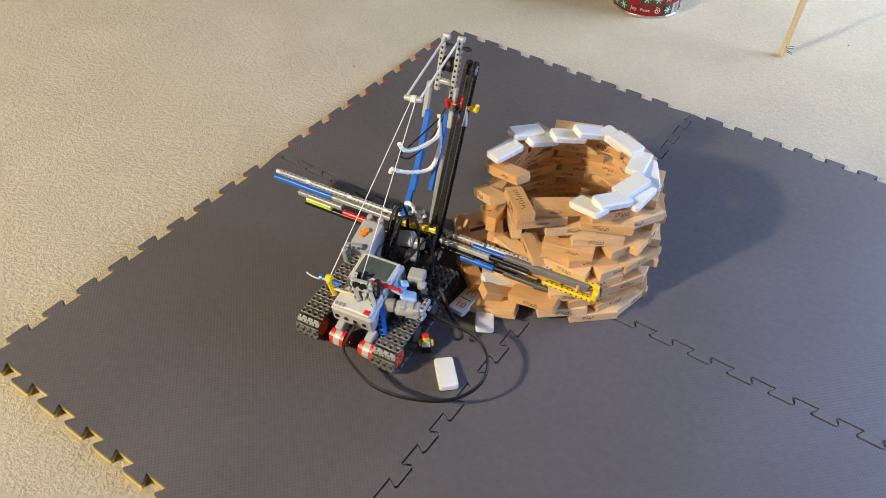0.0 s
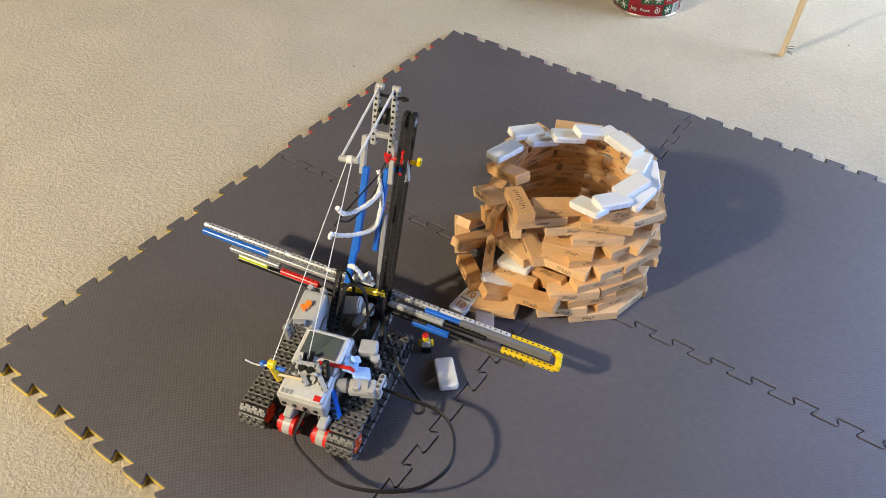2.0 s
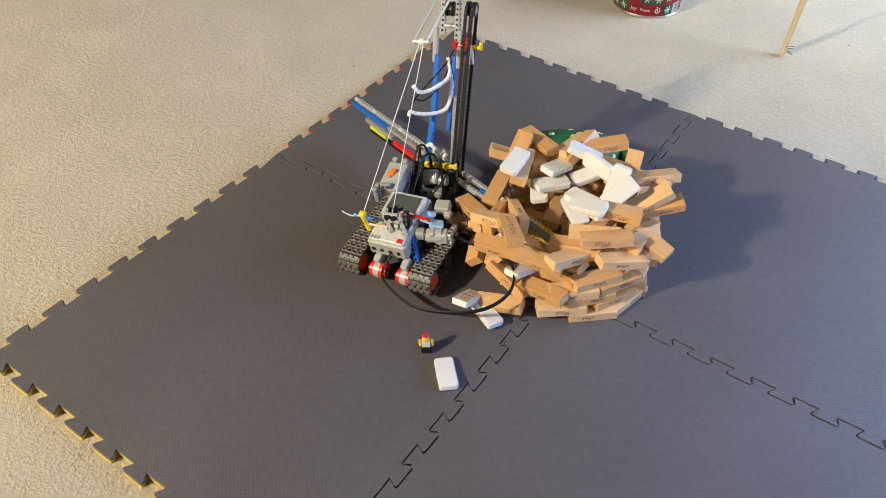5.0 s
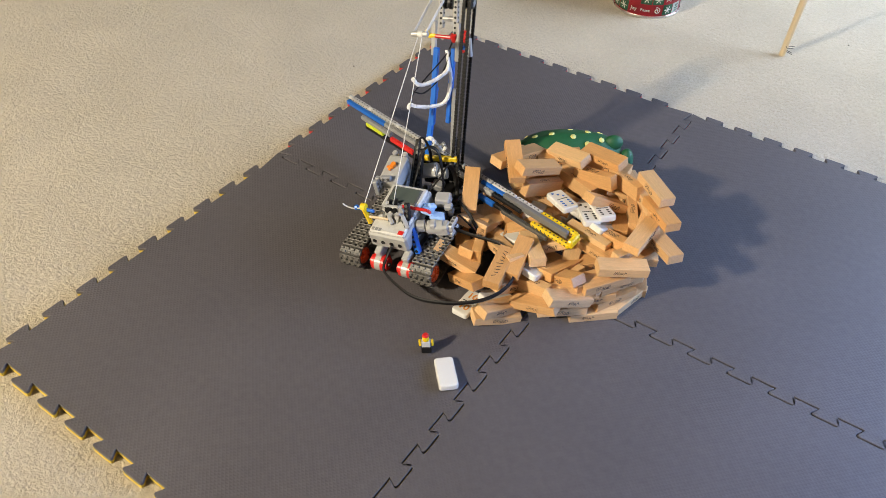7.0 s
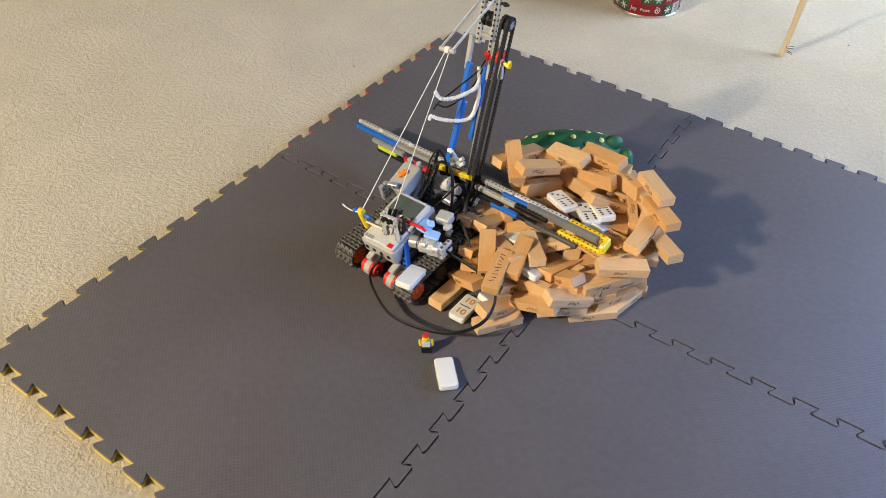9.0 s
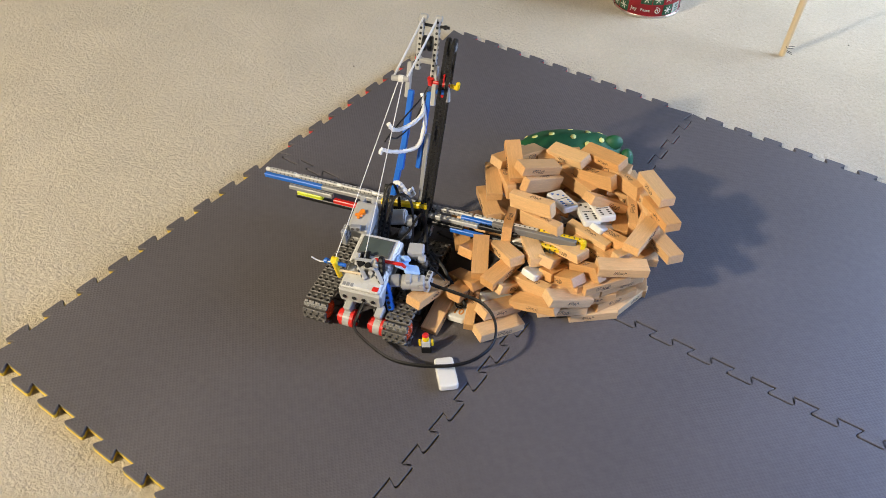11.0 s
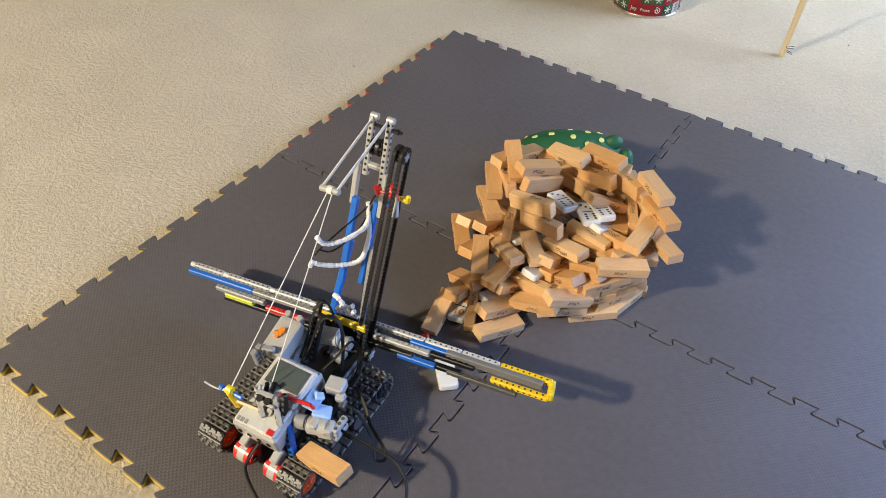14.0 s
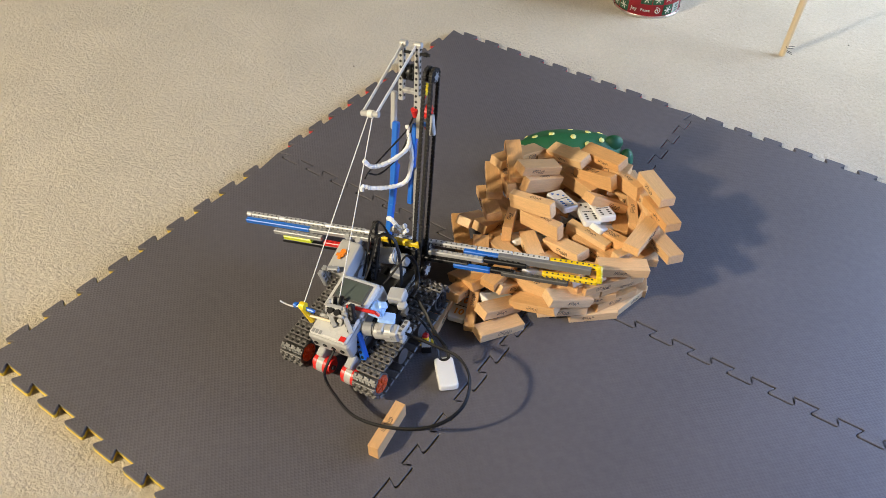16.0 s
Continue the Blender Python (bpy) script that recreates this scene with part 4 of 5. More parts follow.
def chain(rb):
    """A long black chain from the foot wheel to the wheel below the mast's head."""
    lb = bmesh.new()
    box(lb, (0.0050, 0.0040, 0.0030), None, 0.0006)
    box(lb, (0.0030, 0.0062, 0.0022), pose(0, 0.001, 0), 0.0004)
    cyl(lb, 0.0014, 0.0054, pose(0, 0.0022, 0, 0, 90), 8)
    link = mesh("chain_link", lb, RUBBER)
    lo, hi, r = (0.1855, 0.054), (0.2800, 0.3310), 0.0105
    slant = Matrix.Translation((-0.0470, *lo)) @ pose(0, 0, 0, 0, 2.8) @ Matrix.Translation((0, -lo[0], -lo[1]))
    total = 2 * (math.dist(lo, hi) + math.pi * r)
    n = int(total / 0.0060)
    for x in (-0.0040, 0.0055):
        top = part("chain_wheel", wheel_bm(0.0095, 0.005, 0.0045), [BLACK_P, GREY_M], rb, "black toothed chain wheel")
        top.matrix_basis = slant @ pose(x, *hi)
        for i in range(n):
            ln = new("chain_link", link)
            ln.parent = top
            ln.matrix_basis = pose(0, *hi).inverted() @ loop_pose(i * total / n, lo, hi, r)
    wh = part("foot_wheel", wheel_bm(0.0125, 0.006, 0.0062, 7), [BLACK_P, WHITE_P], rb, "black wheel with white spokes")
    wh.matrix_basis = slant @ pose(0.0120, *lo)


def mast(rb):
    before = set(rb.children)

    def at(x, z, off=0.0):
        return (x, 0.2 + (z - 0.08) * 0.26 + off, z)

    ahead = (0, 1, -0.26)

    def bar(name, a, b, mat, label="", second=BLACK_P, wide=0.0078, high=0.0078, sides=0):
        bm = bmesh.new()
        beam(bm, a, b, wide, high, up=ahead, sides=sides, hole=0.0020)
        return part(name, bm, [mat, second], rb, label)

    bar("blue_leg", at(-0.1075, 0.080), at(-0.0925, 0.205), BLUE_P, "bright blue mast beam", wide=0.0095)
    bar("blue_leg", at(-0.0945, 0.145, -0.008), at(-0.0885, 0.272, -0.008), BLUE_P, wide=0.0095)
    bar("blue_leg", at(-0.0680, 0.148), at(-0.0615, 0.270), BLUE_P)
    bar("mast_beam", at(-0.0580, 0.075), at(-0.0575, 0.206), GREY_M)
    bar("mast_beam", at(-0.0545, 0.250), at(-0.0550, 0.310), GREY_L)
    bar("mast_beam", at(-0.0970, 0.256), at(-0.0965, 0.310), GREY_L)
    bar("head_beam", at(-0.0840, 0.300), at(-0.0840, 0.376), GREY_L, "light grey head beam, its shaded holes painted as dark discs", sides=4)
    bar("head_beam", at(-0.0590, 0.290), at(-0.0590, 0.376), GREY_L, sides=4)
    bm = bmesh.new()
    box(bm, (0.020, 0.007, 0.007), pose(*at(-0.0715, 0.3145), 15), 0.001)
    part("cross_bar", bm, GREY_L, rb)
    for x in (-0.0815, -0.0585):
        bm = bmesh.new()
        cyl(bm, 0.0044, 0.0105, pose(*at(x, 0.377), 0, 90), 18, bevel=0.0006)
        part("head_tube", bm, GREY_L, rb)
    bm = bmesh.new()
    rod(bm, at(-0.086, 0.366), at(-0.041, 0.366), 0.0022)
    cyl(bm, 0.0035, 0.004, pose(*at(-0.047, 0.366), 0, 90), 10)
    part("head_axle", bm, BLACK_P, rb)
    for x in (-0.077, -0.068):
        ob = part("guide_wheel", wheel_bm(0.0115, 0.005, 0.004), [BLACK_P, GREY_M], rb)
        ob.matrix_basis = pose(*at(x, 0.340), 15)
    bm = bmesh.new()
    cyl(bm, 0.0085, 0.006, pose(*at(-0.0430, 0.288, 0.004), 0, 90), 14)
    for i in range(8):
        a = i * 0.785
        box(bm, (0.006, 0.003, 0.004), pose(-0.0430, at(0, 0.288)[1] + 0.004 + 0.0088 * math.cos(a), 0.288 + 0.0088 * math.sin(a), math.degrees(a)))
    part("red_gear", bm, RED_P, rb)
    bar("gear_arm", at(-0.0345, 0.290, -0.004), at(-0.0300, 0.262, -0.006), GREY_L)
    bm = bmesh.new()
    rod(bm, at(-0.058, 0.272), at(-0.034, 0.272), 0.0035)
    part("blue_axle", bm, BLUE_P, rb)
    bm = bmesh.new()
    box(bm, (0.012, 0.008, 0.010), pose(*at(-0.0425, 0.268, 0.004), 15), 0.0015)
    part("red_block", bm, RED_P, rb)

    # bent pipe cleaners and thin black ones
    part("white_pipe_cleaner", tube([at(-0.072, 0.268, -0.004), at(-0.068, 0.250, -0.006), (-0.067, 0.228, 0.240), (-0.074, 0.205, 0.236), (-0.086, 0.186, 0.234), (-0.095, 0.174, 0.238), (-0.100, 0.168, 0.250)],
                                    0.0032, 9, 10, 1.0, 0.18), FLUFF, rb, "fuzzy white pipe cleaner bent outward")
    part("white_pipe_cleaner", tube([at(-0.068, 0.250, -0.006), at(-0.0625, 0.228, -0.007), at(-0.0640, 0.206, -0.008), at(-0.0675, 0.192, -0.010), (-0.076, 0.212, 0.185), (-0.090, 0.194, 0.188), (-0.104, 0.178, 0.195), (-0.112, 0.170, 0.201), (-0.114, 0.168, 0.194)],
                                    0.0032, 9, 10, 1.0, 0.18), FLUFF, rb)
    for pts in ([(-0.104, 0.205, 0.118), (-0.092, 0.196, 0.126), (-0.080, 0.198, 0.112), (-0.070, 0.200, 0.118)],
                [(-0.094, 0.196, 0.104), (-0.084, 0.194, 0.116), (-0.074, 0.196, 0.106), (-0.066, 0.198, 0.112)]):
        part("white_pipe_cleaner", tube(pts, 0.0034, 9, 8, 1.0, 0.2), FLUFF, rb)
    for pts in ([at(-0.062, 0.285), at(-0.072, 0.262, -0.008), (-0.090, 0.205, 0.240), (-0.102, 0.178, 0.225), (-0.108, 0.172, 0.214)],
                [at(-0.064, 0.270), (-0.076, 0.220, 0.232), (-0.092, 0.190, 0.216), (-0.104, 0.176, 0.222)]):
        part("black_pipe_cleaner", tube(pts, 0.0012, 7, 10, 1.0, 0.25), RUBBER, rb)

    # spinner that turns on the mast
    bm = bmesh.new()
    box(bm, (0.034, 0.005, 0.005), pose(0.017, 0, 0), 0.001)
    cyl(bm, 0.005, 0.012, pose(0, 0, 0), 14)
    for ob in set(rb.children) - before:
        ob.matrix_basis = LEAN_SIZE @ ob.matrix_basis
    sp = part("spinner", bm, RED_P, rb)
    bm2 = bmesh.new()
    box(bm2, (0.015, 0.006, 0.007), pose(0.038, 0, 0.0, 0, 10), 0.002)
    box(bm2, (0.006, 0.006, 0.013), pose(0.044, 0, 0.005, 0, 10), 0.002)
    part("spinner_flag", bm2, YELLOW_P, sp, "yellow tip")
    return sp


def cables(rb):
    loop = [(-0.073, 0.004, 0.062), (-0.076, -0.012, 0.050), (-0.078, -0.022, 0.033), (-0.052, -0.038, 0.030), (-0.005, -0.055, 0.030), (0.049, -0.049, 0.032),
            (0.097, -0.027, 0.036), (0.121, 0.010, 0.042), (0.112, 0.050, 0.046), (0.084, 0.073, 0.050), (0.045, 0.074, 0.055), (0.018, 0.072, 0.060), (0.002, 0.066, 0.070)]
    part("loop_cable", tube(loop, 0.0040, 8, 10, 0.5), RUBBER, rb, "black flat cable trailing in a loop").matrix_basis = UNDER
    part("strap_cable", tube([(-0.012, 0.120, 0.070), (0.010, 0.105, 0.062), (0.026, 0.092, 0.050), (0.048, 0.084, 0.026), (0.056, 0.074, 0.019), (0.046, 0.068, 0.020), (0.036, 0.080, 0.032),
                              (0.018, 0.090, 0.050), (-0.004, 0.097, 0.062)], 0.0026, 8, 8, 0.4), RUBBER, rb)
    for pts in ([(-0.090, 0.112, 0.085), (-0.090, 0.132, 0.098), (-0.082, 0.148, 0.132), (-0.070, 0.155, 0.142), (-0.056, 0.157, 0.130), (-0.050, 0.148, 0.090), (-0.050, 0.140, 0.060)],
                [(-0.096, 0.116, 0.085), (-0.098, 0.138, 0.105), (-0.098, 0.160, 0.135), (-0.090, 0.172, 0.145), (-0.084, 0.178, 0.120), (-0.082, 0.176, 0.095)],
                [(-0.060, 0.112, 0.085), (-0.048, 0.132, 0.100), (-0.040, 0.155, 0.110), (-0.036, 0.165, 0.080), (-0.030, 0.150, 0.055), (-0.024, 0.124, 0.060)]):
        part("cable", tube(pts, 0.0038, 8, 8, 0.4), RUBBER, rb)


def sweep_arm(rb):
    arm = new("sweep_arm", mesh("sweep_arm", boxes([((0.060, 0.020, 0.018), pose(0, 0, 0.0), 0.002)]), BLACK_P))
    arm.parent = rb
    arm["label"] = "long horizontal sweep arm of coloured toy beams"

    def bar(name, x0, x1, y, z, mat, label="", wide=0.0078, high=0.0078, flat=False):
        bm = bmesh.new()
        if flat:
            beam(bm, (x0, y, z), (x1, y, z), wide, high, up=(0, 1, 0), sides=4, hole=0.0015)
        else:
            box(bm, (x1 - x0, wide, high), pose((x0 + x1) / 2, y, z), 0.001)
            for i in range(int((x1 - x0) / 0.008) if mat is not BLUE_P else 0):
                cyl(bm, 0.0022, 0.0016, pose(x0 + 0.004 + i * 0.008, y, z + high / 2 + 0.0006), 8)
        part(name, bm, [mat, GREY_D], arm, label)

    # studless rows up on the back edge, dark discs painting their shaded holes
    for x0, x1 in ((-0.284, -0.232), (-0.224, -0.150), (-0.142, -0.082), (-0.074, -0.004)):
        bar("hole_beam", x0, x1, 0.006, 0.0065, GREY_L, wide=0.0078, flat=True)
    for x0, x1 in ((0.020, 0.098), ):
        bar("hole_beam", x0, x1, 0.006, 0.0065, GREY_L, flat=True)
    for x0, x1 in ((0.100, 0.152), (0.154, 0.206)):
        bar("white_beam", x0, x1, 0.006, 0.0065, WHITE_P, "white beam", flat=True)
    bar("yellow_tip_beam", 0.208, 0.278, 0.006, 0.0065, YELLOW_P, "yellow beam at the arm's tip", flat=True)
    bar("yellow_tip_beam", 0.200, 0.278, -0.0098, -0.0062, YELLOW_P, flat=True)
    bm = bmesh.new()
    box(bm, (0.0085, 0.0245, 0.0150), pose(0.2795, -0.0022, 0.0018, 0, 0, 9), 0.002)
    part("tip_wedge", bm, YELLOW_P, arm)
    for x in (-0.2885, -0.228, -0.146, -0.078):
        bm = bmesh.new()
        cyl(bm, 0.0038, 0.008, pose(x, 0.006, 0.0065, 0, 90), 12)
        part("joint_pin", bm, WHITE_P, arm)
    bar("blue_beam", -0.2916, -0.176, -0.0022, 0.001, BLUE_P, "bright blue beam")
    bar("grey_beam", -0.176, -0.060, -0.0022, 0.001, GREY_M)
    bar("grey_beam", -0.060, 0.030, -0.0022, 0.001, GREY_D)
    bar("grey_beam", -0.238, -0.152, -0.010, -0.0065, GREY_M)
    bar("black_beam", -0.226, -0.040, -0.0110, -0.0215, BLACK_P)
    bar("lime_beam", -0.222, -0.172, -0.0115, -0.0140, LIME_P, "lime green beam")
    bar("red_beam", -0.150, -0.086, -0.0115, -0.0140, RED_P, "red beam")
    bar("grey_beam", 0.026, 0.112, -0.0080, 0.001, GREY_L)
    bar("black_beam", 0.020, 0.090, -0.0150, -0.006, BLACK_P)
    bar("blue_beam", 0.080, 0.138, 0.0000, 0.0045, BLUE_P)
    bar("blue_beam", 0.068, 0.124, -0.0175, -0.009, BLUE_P)
    bar("black_beam", 0.112, 0.176, -0.0060, 0.0005, BLACK_P)
    bar("black_beam", 0.100, 0.160, -0.0140, -0.0105, BLACK_P)
    bm = bmesh.new()
    box(bm, (0.134, 0.0074, 0.0120), pose(0.201, -0.0024, 0.0062), 0.0008)
    part("grey_slab", bm, SLATE_P, arm, "smooth mid grey beam")
    bar("grey_beam", 0.140, 0.238, -0.0150, -0.0125, GREY_D)
    return arm


ROBOT = crawler()
UNDER = pose(-0.0035, -0.0085, 0, 0, 0, -2.7)
for ob in ROBOT.children:
    if ob.name.split(".")[0] in ("track", "drum", "chassis"):
        ob.matrix_basis = UNDER @ ob.matrix_basis
SPINNER = mast(ROBOT)
winch_strings(ROBOT)
chain(ROBOT)
cables(ROBOT)
ARM = sweep_arm(ROBOT)

# ---- other things in the room ----
def spotted_toy():
    """Green stuffed toy with pale yellow spots, lying behind the blocks."""
    bm = bmesh.new()
    bmesh.ops.create_uvsphere(bm, u_segments=28, v_segments=16, radius=1.0)
    for v in bm.verts:
        k = 1 + 0.10 * noise.noise(v.co * 1.6)
        v.co = Vector((v.co.x * 0.100 * k, v.co.y * 0.045 * k, v.co.z * 0.038 * k))
    for at, size in (((0.076, -0.006, 0.024), (0.018, 0.012, 0.015)), ((0.104, -0.010, -0.014), (0.014, 0.016, 0.026)), ((-0.06, -0.03, -0.030), (0.03, 0.02, 0.014)),
                     ((0.05, 0.03, -0.030), (0.03, 0.02, 0.014))):
        s = bmesh.ops.create_uvsphere(bm, u_segments=14, v_segments=8, radius=1.0)["verts"]
        bmesh.ops.scale(bm, vec=size, verts=s)
        bmesh.ops.translate(bm, vec=at, verts=s)
    rng = random.Random(4)
    body = [(v.co.copy(), v.normal.copy()) for v in bm.verts]
    bm.normal_update()
    chosen = []
    for co, _ in sorted(body, key=lambda q: rng.random()):
        if co.z > -0.01 and abs(co.x) < 0.1 and all((co - c).length > 0.027 for c in chosen):
            chosen.append(co)
    for co in chosen[:26]:
        n = Vector((co.x / 0.01, co.y / 0.002, co.z / 0.00185)).normalized()
        m = Matrix.Translation(co * 1.012) @ n.to_track_quat("Z", "X").to_matrix().to_4x4()
        vs = cyl(bm, 0.0052, 0.0016, m, 12)
        for fc in {fc for v in vs for fc in v.link_faces}:
            fc.material_index = 1
    ob = new("stuffed_toy", mesh("stuffed_toy", bm, [GREEN_T, SPOT_T]))
    ob.data.polygons.foreach_set("use_smooth", [True] * len(ob.data.polygons))
    ob.matrix_world = pose(-0.126, 0.283, 0.040, 0, 0, 35)
    tagged(ob, "dark green stuffed toy with pale yellow spots on the mat", "stuffed toy")


def toy_figure():
    """A tiny plastic figure as plain blocks."""
    bm = bmesh.new()
    for size, at, k in (((0.016, 0.012, 0.012), (0, 0, 0.006), 0), ((0.014, 0.010, 0.012), (0, 0, 0.018), 1), ((0.004, 0.006, 0.012), (-0.010, 0.001, 0.018), 2),
                        ((0.004, 0.006, 0.012), (0.010, 0.001, 0.018), 2)):
        vs = box(bm, size, pose(*at), 0.001)
        for fc in {fc for v in vs if v.is_valid for fc in v.link_faces}:
            fc.material_index = k
    vs = cyl(bm, 0.0055, 0.009, pose(0, 0, 0.0285), 14, bevel=0.001)
    for fc in {fc for v in vs if v.is_valid for fc in v.link_faces}:
        fc.material_index = 2
    vs = cyl(bm, 0.0060, 0.0032, pose(0, 0.0008, 0.0345), 14, 0.0042)
    for fc in {fc for v in vs if v.is_valid for fc in v.link_faces}:
        fc.material_index = 3
    ob = new("toy_figure", mesh("toy_figure", bm, [BLACK_P, WHITE_P, YELLOW_P, RED_P]))
    ob.matrix_world = pose(-0.0870, -0.2270, 0.0016, -8, -4, 33) @ Matrix.Scale(0.90, 4)
    tagged(ob, "tiny yellow, red and black plastic figure on the mat", "toy figure")


def patchwork_tin():
    tin = thing("biscuit_tin", "round patchwork tin in red and green standing on carpet", "tin", at=pose(-0.2915, 1.0300, -0.0125))
    r, h = 0.083, 0.150
    bm = bmesh.new()
    cyl(bm, r, h, pose(0, 0, h / 2 + 0.004), 48)
    part("body", bm, TIN_RED, tin)
    bm = bmesh.new()
    cyl(bm, r + 0.0025, 0.006, pose(0, 0, 0.003), 48, bevel=0.001)
    part("rim", bm, TIN_METAL, tin, "bright metal bottom rim")
    bm = bmesh.new()
    cyl(bm, r + 0.003, 0.018, pose(0, 0, h + 0.012), 48, bevel=0.002)
    part("lid", bm, TIN_RED, tin)
    n = 18
    step = 2 * math.pi / n
    mats = [TIN_RED, TIN_GREEN, TIN_RED, TIN_PALE, TIN_GREEN, TIN_RED]
    for row in range(5):
        for k in range(n):
            b = bmesh.new()
            a0, a1, z0, z1 = k * step, (k + 0.94) * step, 0.0075 + row * 0.0285, 0.0345 + row * 0.0285
            rr = r + 0.0006
            vs = [b.verts.new((rr * math.cos(a), rr * math.sin(a), z)) for a, z in
                  ((a0, z0), ((a0 + a1) / 2, z0), (a1, z0), (a1, z1), ((a0 + a1) / 2, z1), (a0, z1))]
            b.faces.new((vs[0], vs[1], vs[4], vs[5]))
            b.faces.new((vs[1], vs[2], vs[3], vs[4]))
            bmesh.ops.solidify(b, geom=b.faces[:], thickness=0.0005)
            kind = (k * 2 + row * 5 + (k // 3)) % 6
            patch = part("patch", b, mats[kind], tin)
            am = (a0 + a1) / 2
            base = pose(0, 0, 0, 0, 0, math.degrees(am)) @ pose(rr + 0.0004, 0, (z0 + z1) / 2, 90, 0, 90)
            g = bmesh.new()
            if kind in (1, 4):
                for j in range(3):
                    box(g, (0.019, 0.0018, 0.0006), base @ pose(0, 0, 0, 0, 0, j * 60))
                part("snowflake", g, TIN_PALE, patch)
            elif kind == 3:
                for j in range(3):
                    box(g, (0.012, 0.0025, 0.0006), base @ pose(0, -0.007 + j * 0.007, 0, 0, 0, 12))
                part("motif", g, TIN_GREEN, patch)
            elif kind == 0:
                g.free()
                cu = bpy.data.curves.new("lettering", "FONT")
                cu.body, cu.size, cu.align_x, cu.align_y, cu.extrude = "Joy", 0.013, "CENTER", "CENTER", 0.0002
                cu.materials.append(TIN_PALE)
                tx = new("lettering", cu)
                tx.parent = patch
                tx.matrix_basis = base
            elif kind == 2:
                g.free()
                cu = bpy.data.curves.new("lettering", "FONT")
                cu.body, cu.size, cu.align_x, cu.align_y, cu.extrude = "Peace", 0.0105, "CENTER", "CENTER", 0.0002
                cu.materials.append(TIN_PALE)
                tx = new("lettering", cu)
                tx.parent = patch
                tx.matrix_basis = base
            else:
                for j in range(14):
                    a, rad = j * 0.62, 0.0015 + 0.00055 * j
                    box(g, (0.0042, 0.0016, 0.0006), base @ pose(rad * math.cos(a), rad * math.sin(a), 0, 0, 0, math.degrees(a) + 90))
                part("swirl", g, TIN_PALE, patch)


def table_leg():
    foot = Vector((0.075, 0.975, -0.0125))
    top = Vector((0.095, 0.975, 0.62))
    tb = thing("side_table", "splayed pale wooden table leg on the carpet", "table")
    bm = bmesh.new()
    m, d = aim(foot + Vector((0, 0, 0.001)), top)
    cyl(bm, 0.0070, d, m, 18, 0.0105)
    part("leg", bm, WOOD_PALE, tb)
    bm = bmesh.new()
    rng = random.Random(2)
    for i in range(5):
        a = rng.uniform(0, 6.28)
        rod(bm, foot + Vector((0, 0, 0.014 + 0.003 * i)), foot + Vector((0.022 * math.cos(a), 0.022 * math.sin(a), 0.012 + 0.004 * i)), 0.0007, 5)
    part("frayed_threads", bm, SPECK, tb)


def specks():
    for x, y in ((-0.6964, 0.3426), (0.1920, 1.1160)):
        bm = bmesh.new()
        bmesh.ops.create_icosphere(bm, subdivisions=1, radius=0.0018)
        ob = new("crumb", mesh("crumb", bm, SPECK))
        ob.matrix_world = pose(x, y, -0.0108)
        tagged(ob, "tiny dark crumb lying on the carpet", "crumb")


spotted_toy()
toy_figure()
patchwork_tin()
table_leg()
specks()

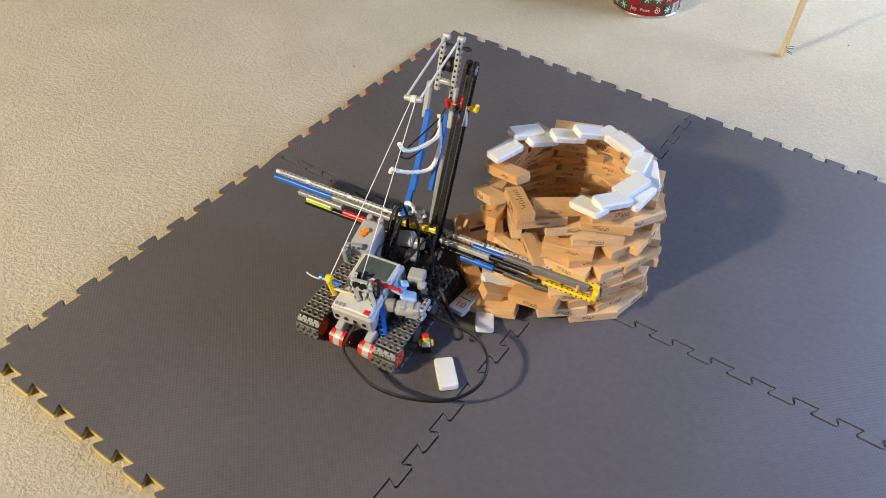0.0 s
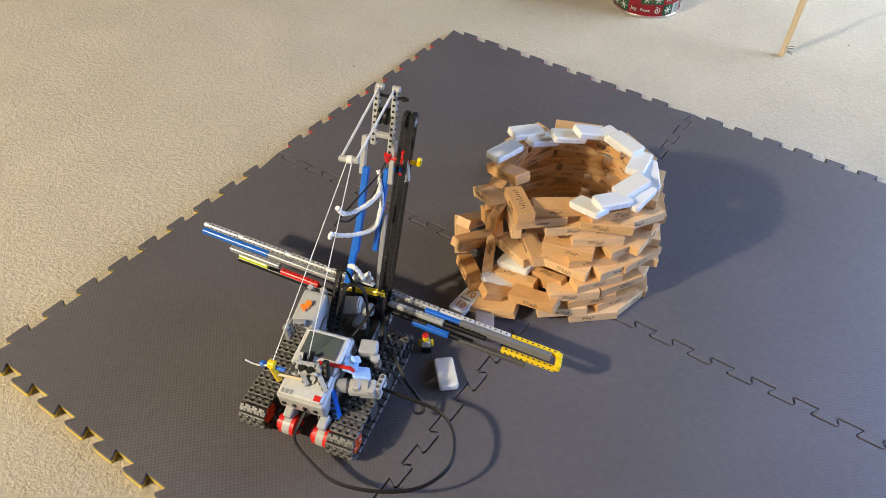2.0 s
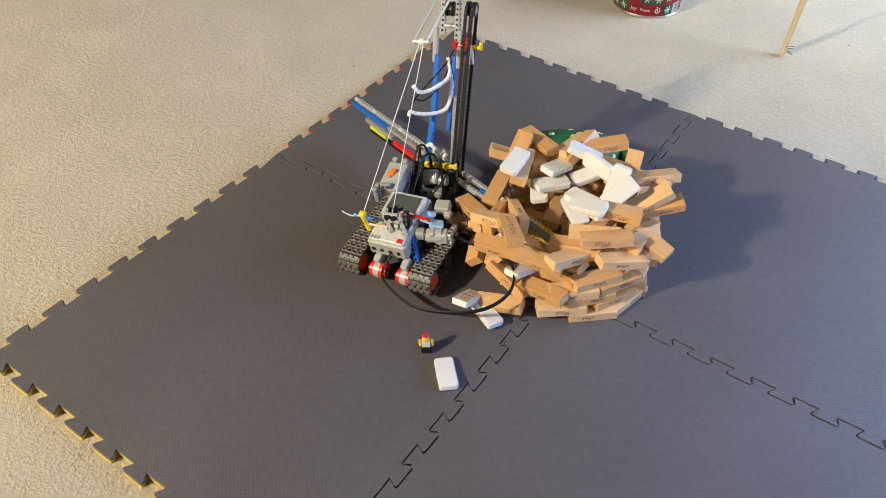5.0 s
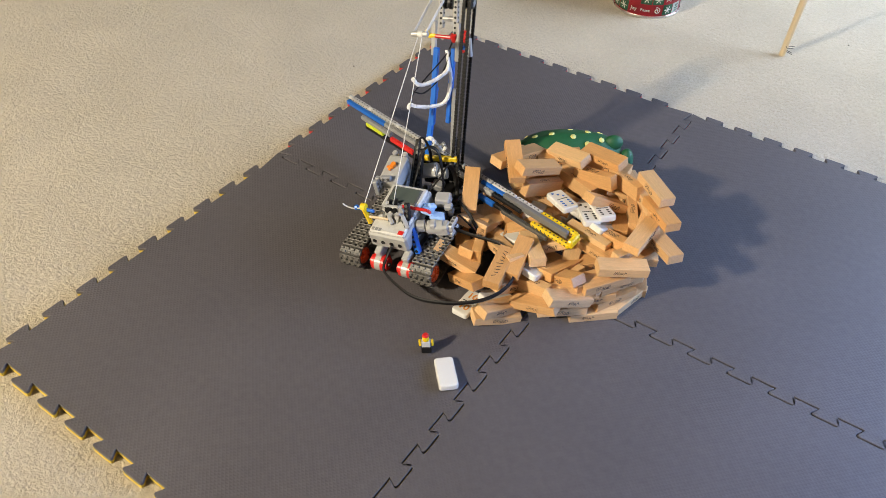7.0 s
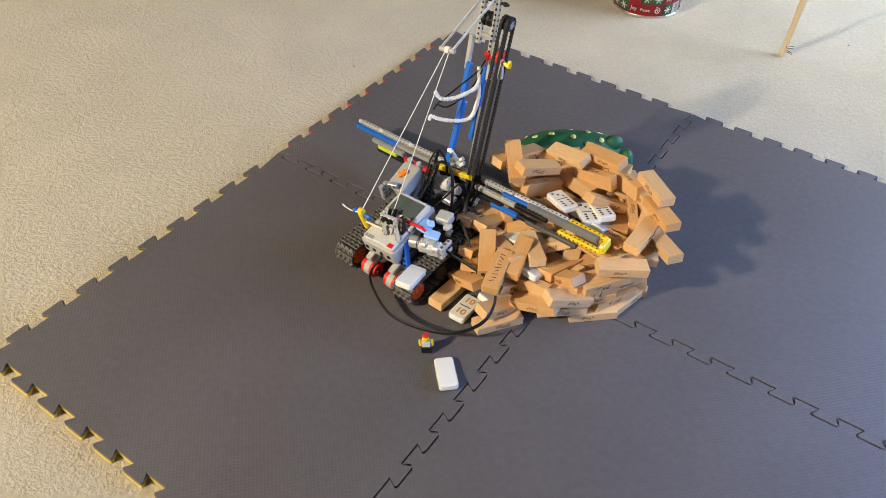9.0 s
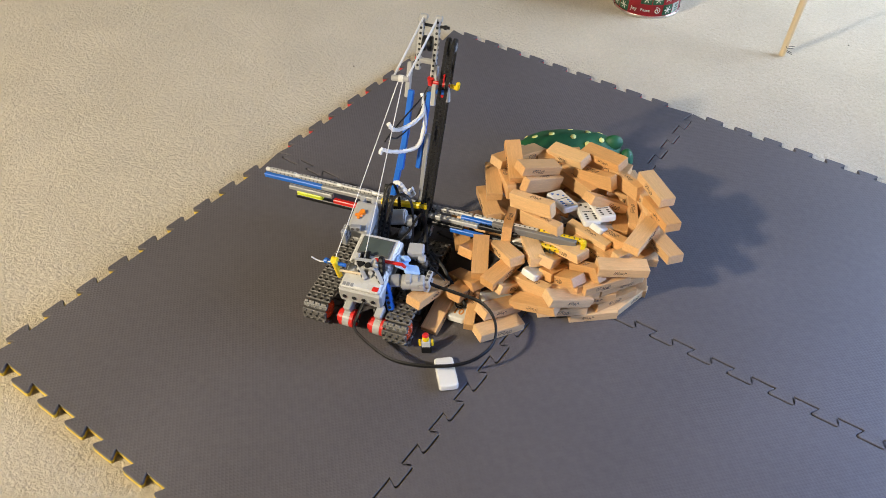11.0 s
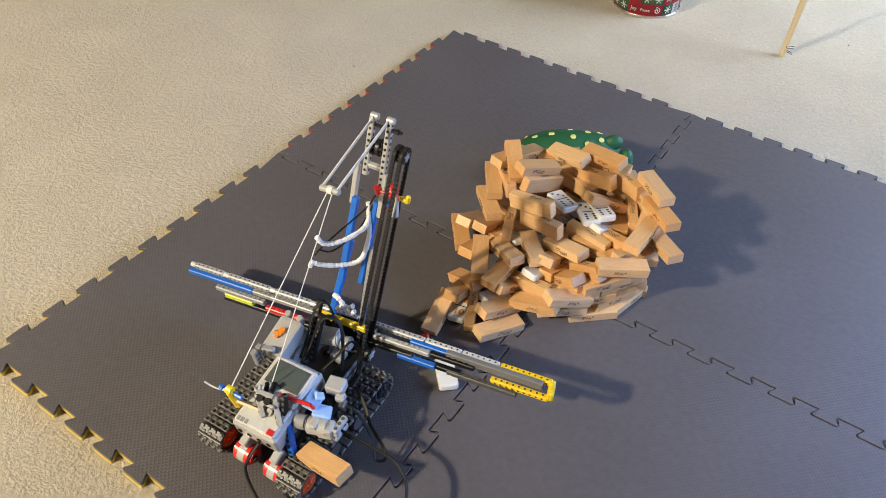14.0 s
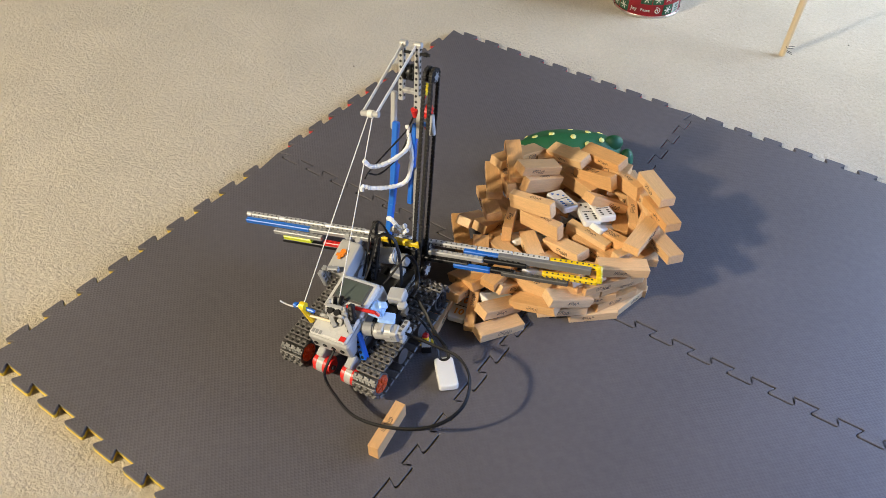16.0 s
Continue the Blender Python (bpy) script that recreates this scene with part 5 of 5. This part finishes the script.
ROUTE = [
        (0, pose(-0.0941, -0.2718, 0.0000, -0.10, 0.12, 9.84)),
        (0.5, pose(-0.0780, -0.3212, 0.0000, 0.01, -0.01, 13.10)),
        (1, pose(-0.0641, -0.4003, 0.0001, -0.01, 0.18, 12.29)),
        (1.5, pose(-0.0586, -0.4332, 0.0003, -0.02, 0.28, 12.07)),
        (2, pose(-0.0562, -0.4108, 0.0000, 0.04, -0.03, 16.55)),
        (2.5, pose(-0.0752, -0.3350, 0.0000, -0.06, 0.03, 15.97)),
        (3, pose(-0.0944, -0.2585, 0.0000, -0.09, -0.05, 16.12)),
        (3.5, pose(-0.1165, -0.1962, 0.0000, 0.01, -0.26, 15.30)),
        (4, pose(-0.1288, -0.1852, 0.0050, 0.32, -1.76, 8.39)),
        (4.2, pose(-0.1301, -0.1600, 0.0039, 2.72, -3.96, 9.15)),
        (6.2, pose(-0.1386, -0.1154, 0.0161, 1.81, -7.17, 11.48)),
        (6.5, pose(-0.1386, -0.1154, 0.0161, 1.81, -7.17, 11.48)),
        (7, pose(-0.1386, -0.1154, 0.0161, 1.81, -7.17, 11.48)),
        (7.5, pose(-0.1437, -0.1386, 0.0057, 0.82, -0.26, 7.67)),
        (8, pose(-0.1453, -0.1536, 0.0029, 4.89, -2.29, -3.22)),
        (8.5, pose(-0.1453, -0.1536, 0.0029, 4.89, -2.29, -3.22)),
        (9, pose(-0.1453, -0.1536, 0.0029, 4.89, -2.29, -3.22)),
        (9.2, pose(-0.1438, -0.1605, 0.0008, 3.05, -2.15, 3.43)),
        (11.3, pose(-0.1030, -0.2555, 0.0000, -0.02, -0.06, 18.02)),
        (11.5, pose(-0.0954, -0.2877, 0.0000, -0.02, -0.03, 17.18)),
        (12, pose(-0.0780, -0.3668, 0.0000, 0.01, -0.00, 15.97)),
        (12.5, pose(-0.0610, -0.4433, 0.0000, -0.02, 0.00, 15.30)),
        (13, pose(-0.0499, -0.4934, 0.0000, -0.01, 0.01, 14.94)),
        (13.5, pose(-0.0499, -0.4934, 0.0000, -0.01, -0.00, 15.03)),
        (14, pose(-0.0686, -0.4902, 0.0001, 0.06, 0.02, 6.53)),
        (14.5, pose(-0.0784, -0.4633, 0.0000, -0.01, 0.02, 2.58)),
        (15, pose(-0.0793, -0.4533, 0.0000, 0.05, -0.04, 3.05)),
        (15.5, pose(-0.0800, -0.3838, 0.0032, 3.11, -1.94, 3.16)),
        (16, pose(-0.0818, -0.3218, 0.0081, 5.06, -6.49, 6.89)),
]


def motions():
    walk(ROBOT, ROUTE)
    # the arm swings about the mast's foot: seconds, yaw, tilt
    swing = [(0, -2.4, 0), (0.5, -2.3, 0.1), (1, -4.7, -3.7), (1.5, -3.2, -1.4), (2, -4.6, -3.4), (2.5, -5.0, -2.6), (3, -15.9, -1.6),
             (3.5, -27.9, -6.2), (4, -28.3, -2.5), (4.2, -28.4, -1.5), (6.2, -25.1, -2.0), (7.1, -25.1, -2.0), (7.5, -20.5, 3.5), (8, -7.2, 6.0), (9, -7.3, 6.2),
             (9.2, -12.7, 4.9), (11.3, -3.4, 4.4), (11.5, 5.8, 3.4), (12, 16.3, 3.1), (12.5, 14.9, 1.2), (13, 0.7, 0.1), (13.5, 10.8, 2.8),
             (14, 3.8, 3.0), (14.5, 3.5, 2.3), (15, 4.3, 4.0), (15.5, 3.3, 2.6), (16, 8.9, -0.3)]
    walk(ARM, [(t, pose(-0.0658, 0.2104, 0.0690, 0, -tilt, yaw)) for t, yaw, tilt in swing])

    # the mast's spinner: seconds and turn
    turns = [(0, 0), (1.0, 0), (1.2, 80), (1.4, 165), (1.6, 165), (1.8, 85), (2.0, 0), (3.1, 0), (3.3, 80), (3.45, 165), (3.6, 165), (3.8, 80), (4.0, 0),
             (5.0, 0), (5.5, 80), (6.0, 180), (7.2, 180), (7.5, 85), (7.8, -7), (9.2, -7), (15.5, 6), (15.75, 48), (16, 93)]
    walk(SPINNER, [(t, LEAN @ pose(-0.059, 0.250, 0.281, 15) @ pose(0, 0, 0, 0, 0, a)) for t, a in turns])
    # the collapse, and what is shoved about after it
    fall = random.Random(9)
    for ob, a, b, rows in PLAN:
        start = 4.3 + fall.uniform(0, 0.5)
        twist = [fall.uniform(-35, 35) for _ in range(3)]
        first = rows[0][1] if rows else b
        way = [(0, a), (start, a), (start + 0.35, between(a, first, 0.3, 0.004, [0.3 * w for w in twist])),
               (start + 0.7, between(a, first, 0.75, 0.012, [0.6 * w for w in twist])), (start + 1.0, first)]
        walk(ob, way + (rows + [(11.2, b)] if rows else []) + [(16, b)])
    # one block rides on the right track and slips off
    start = RIDER.matrix_world.copy()
    route = dict(ROUTE)
    ride = route[13].inverted() @ B_ride13
    tucked = route[12.5].inverted() @ B_ride12
    walk(RIDER, [(0, start), (9.2, start), (10.2, between(start, route[11.3] @ tucked, 0.5, 0.06, (0, 0, 0)))]
         + [(t, route[t] @ tucked) for t in (11.3, 11.5, 12, 12.5)] + [(t, route[t] @ ride) for t in (13, 13.5, 14)]
         + [(14.5, B_slip145), (14.7, B_slip147), (15.0, B_slip150), (15.3, B_slip153), (15.5, B_last), (16, B_last)])


motions()
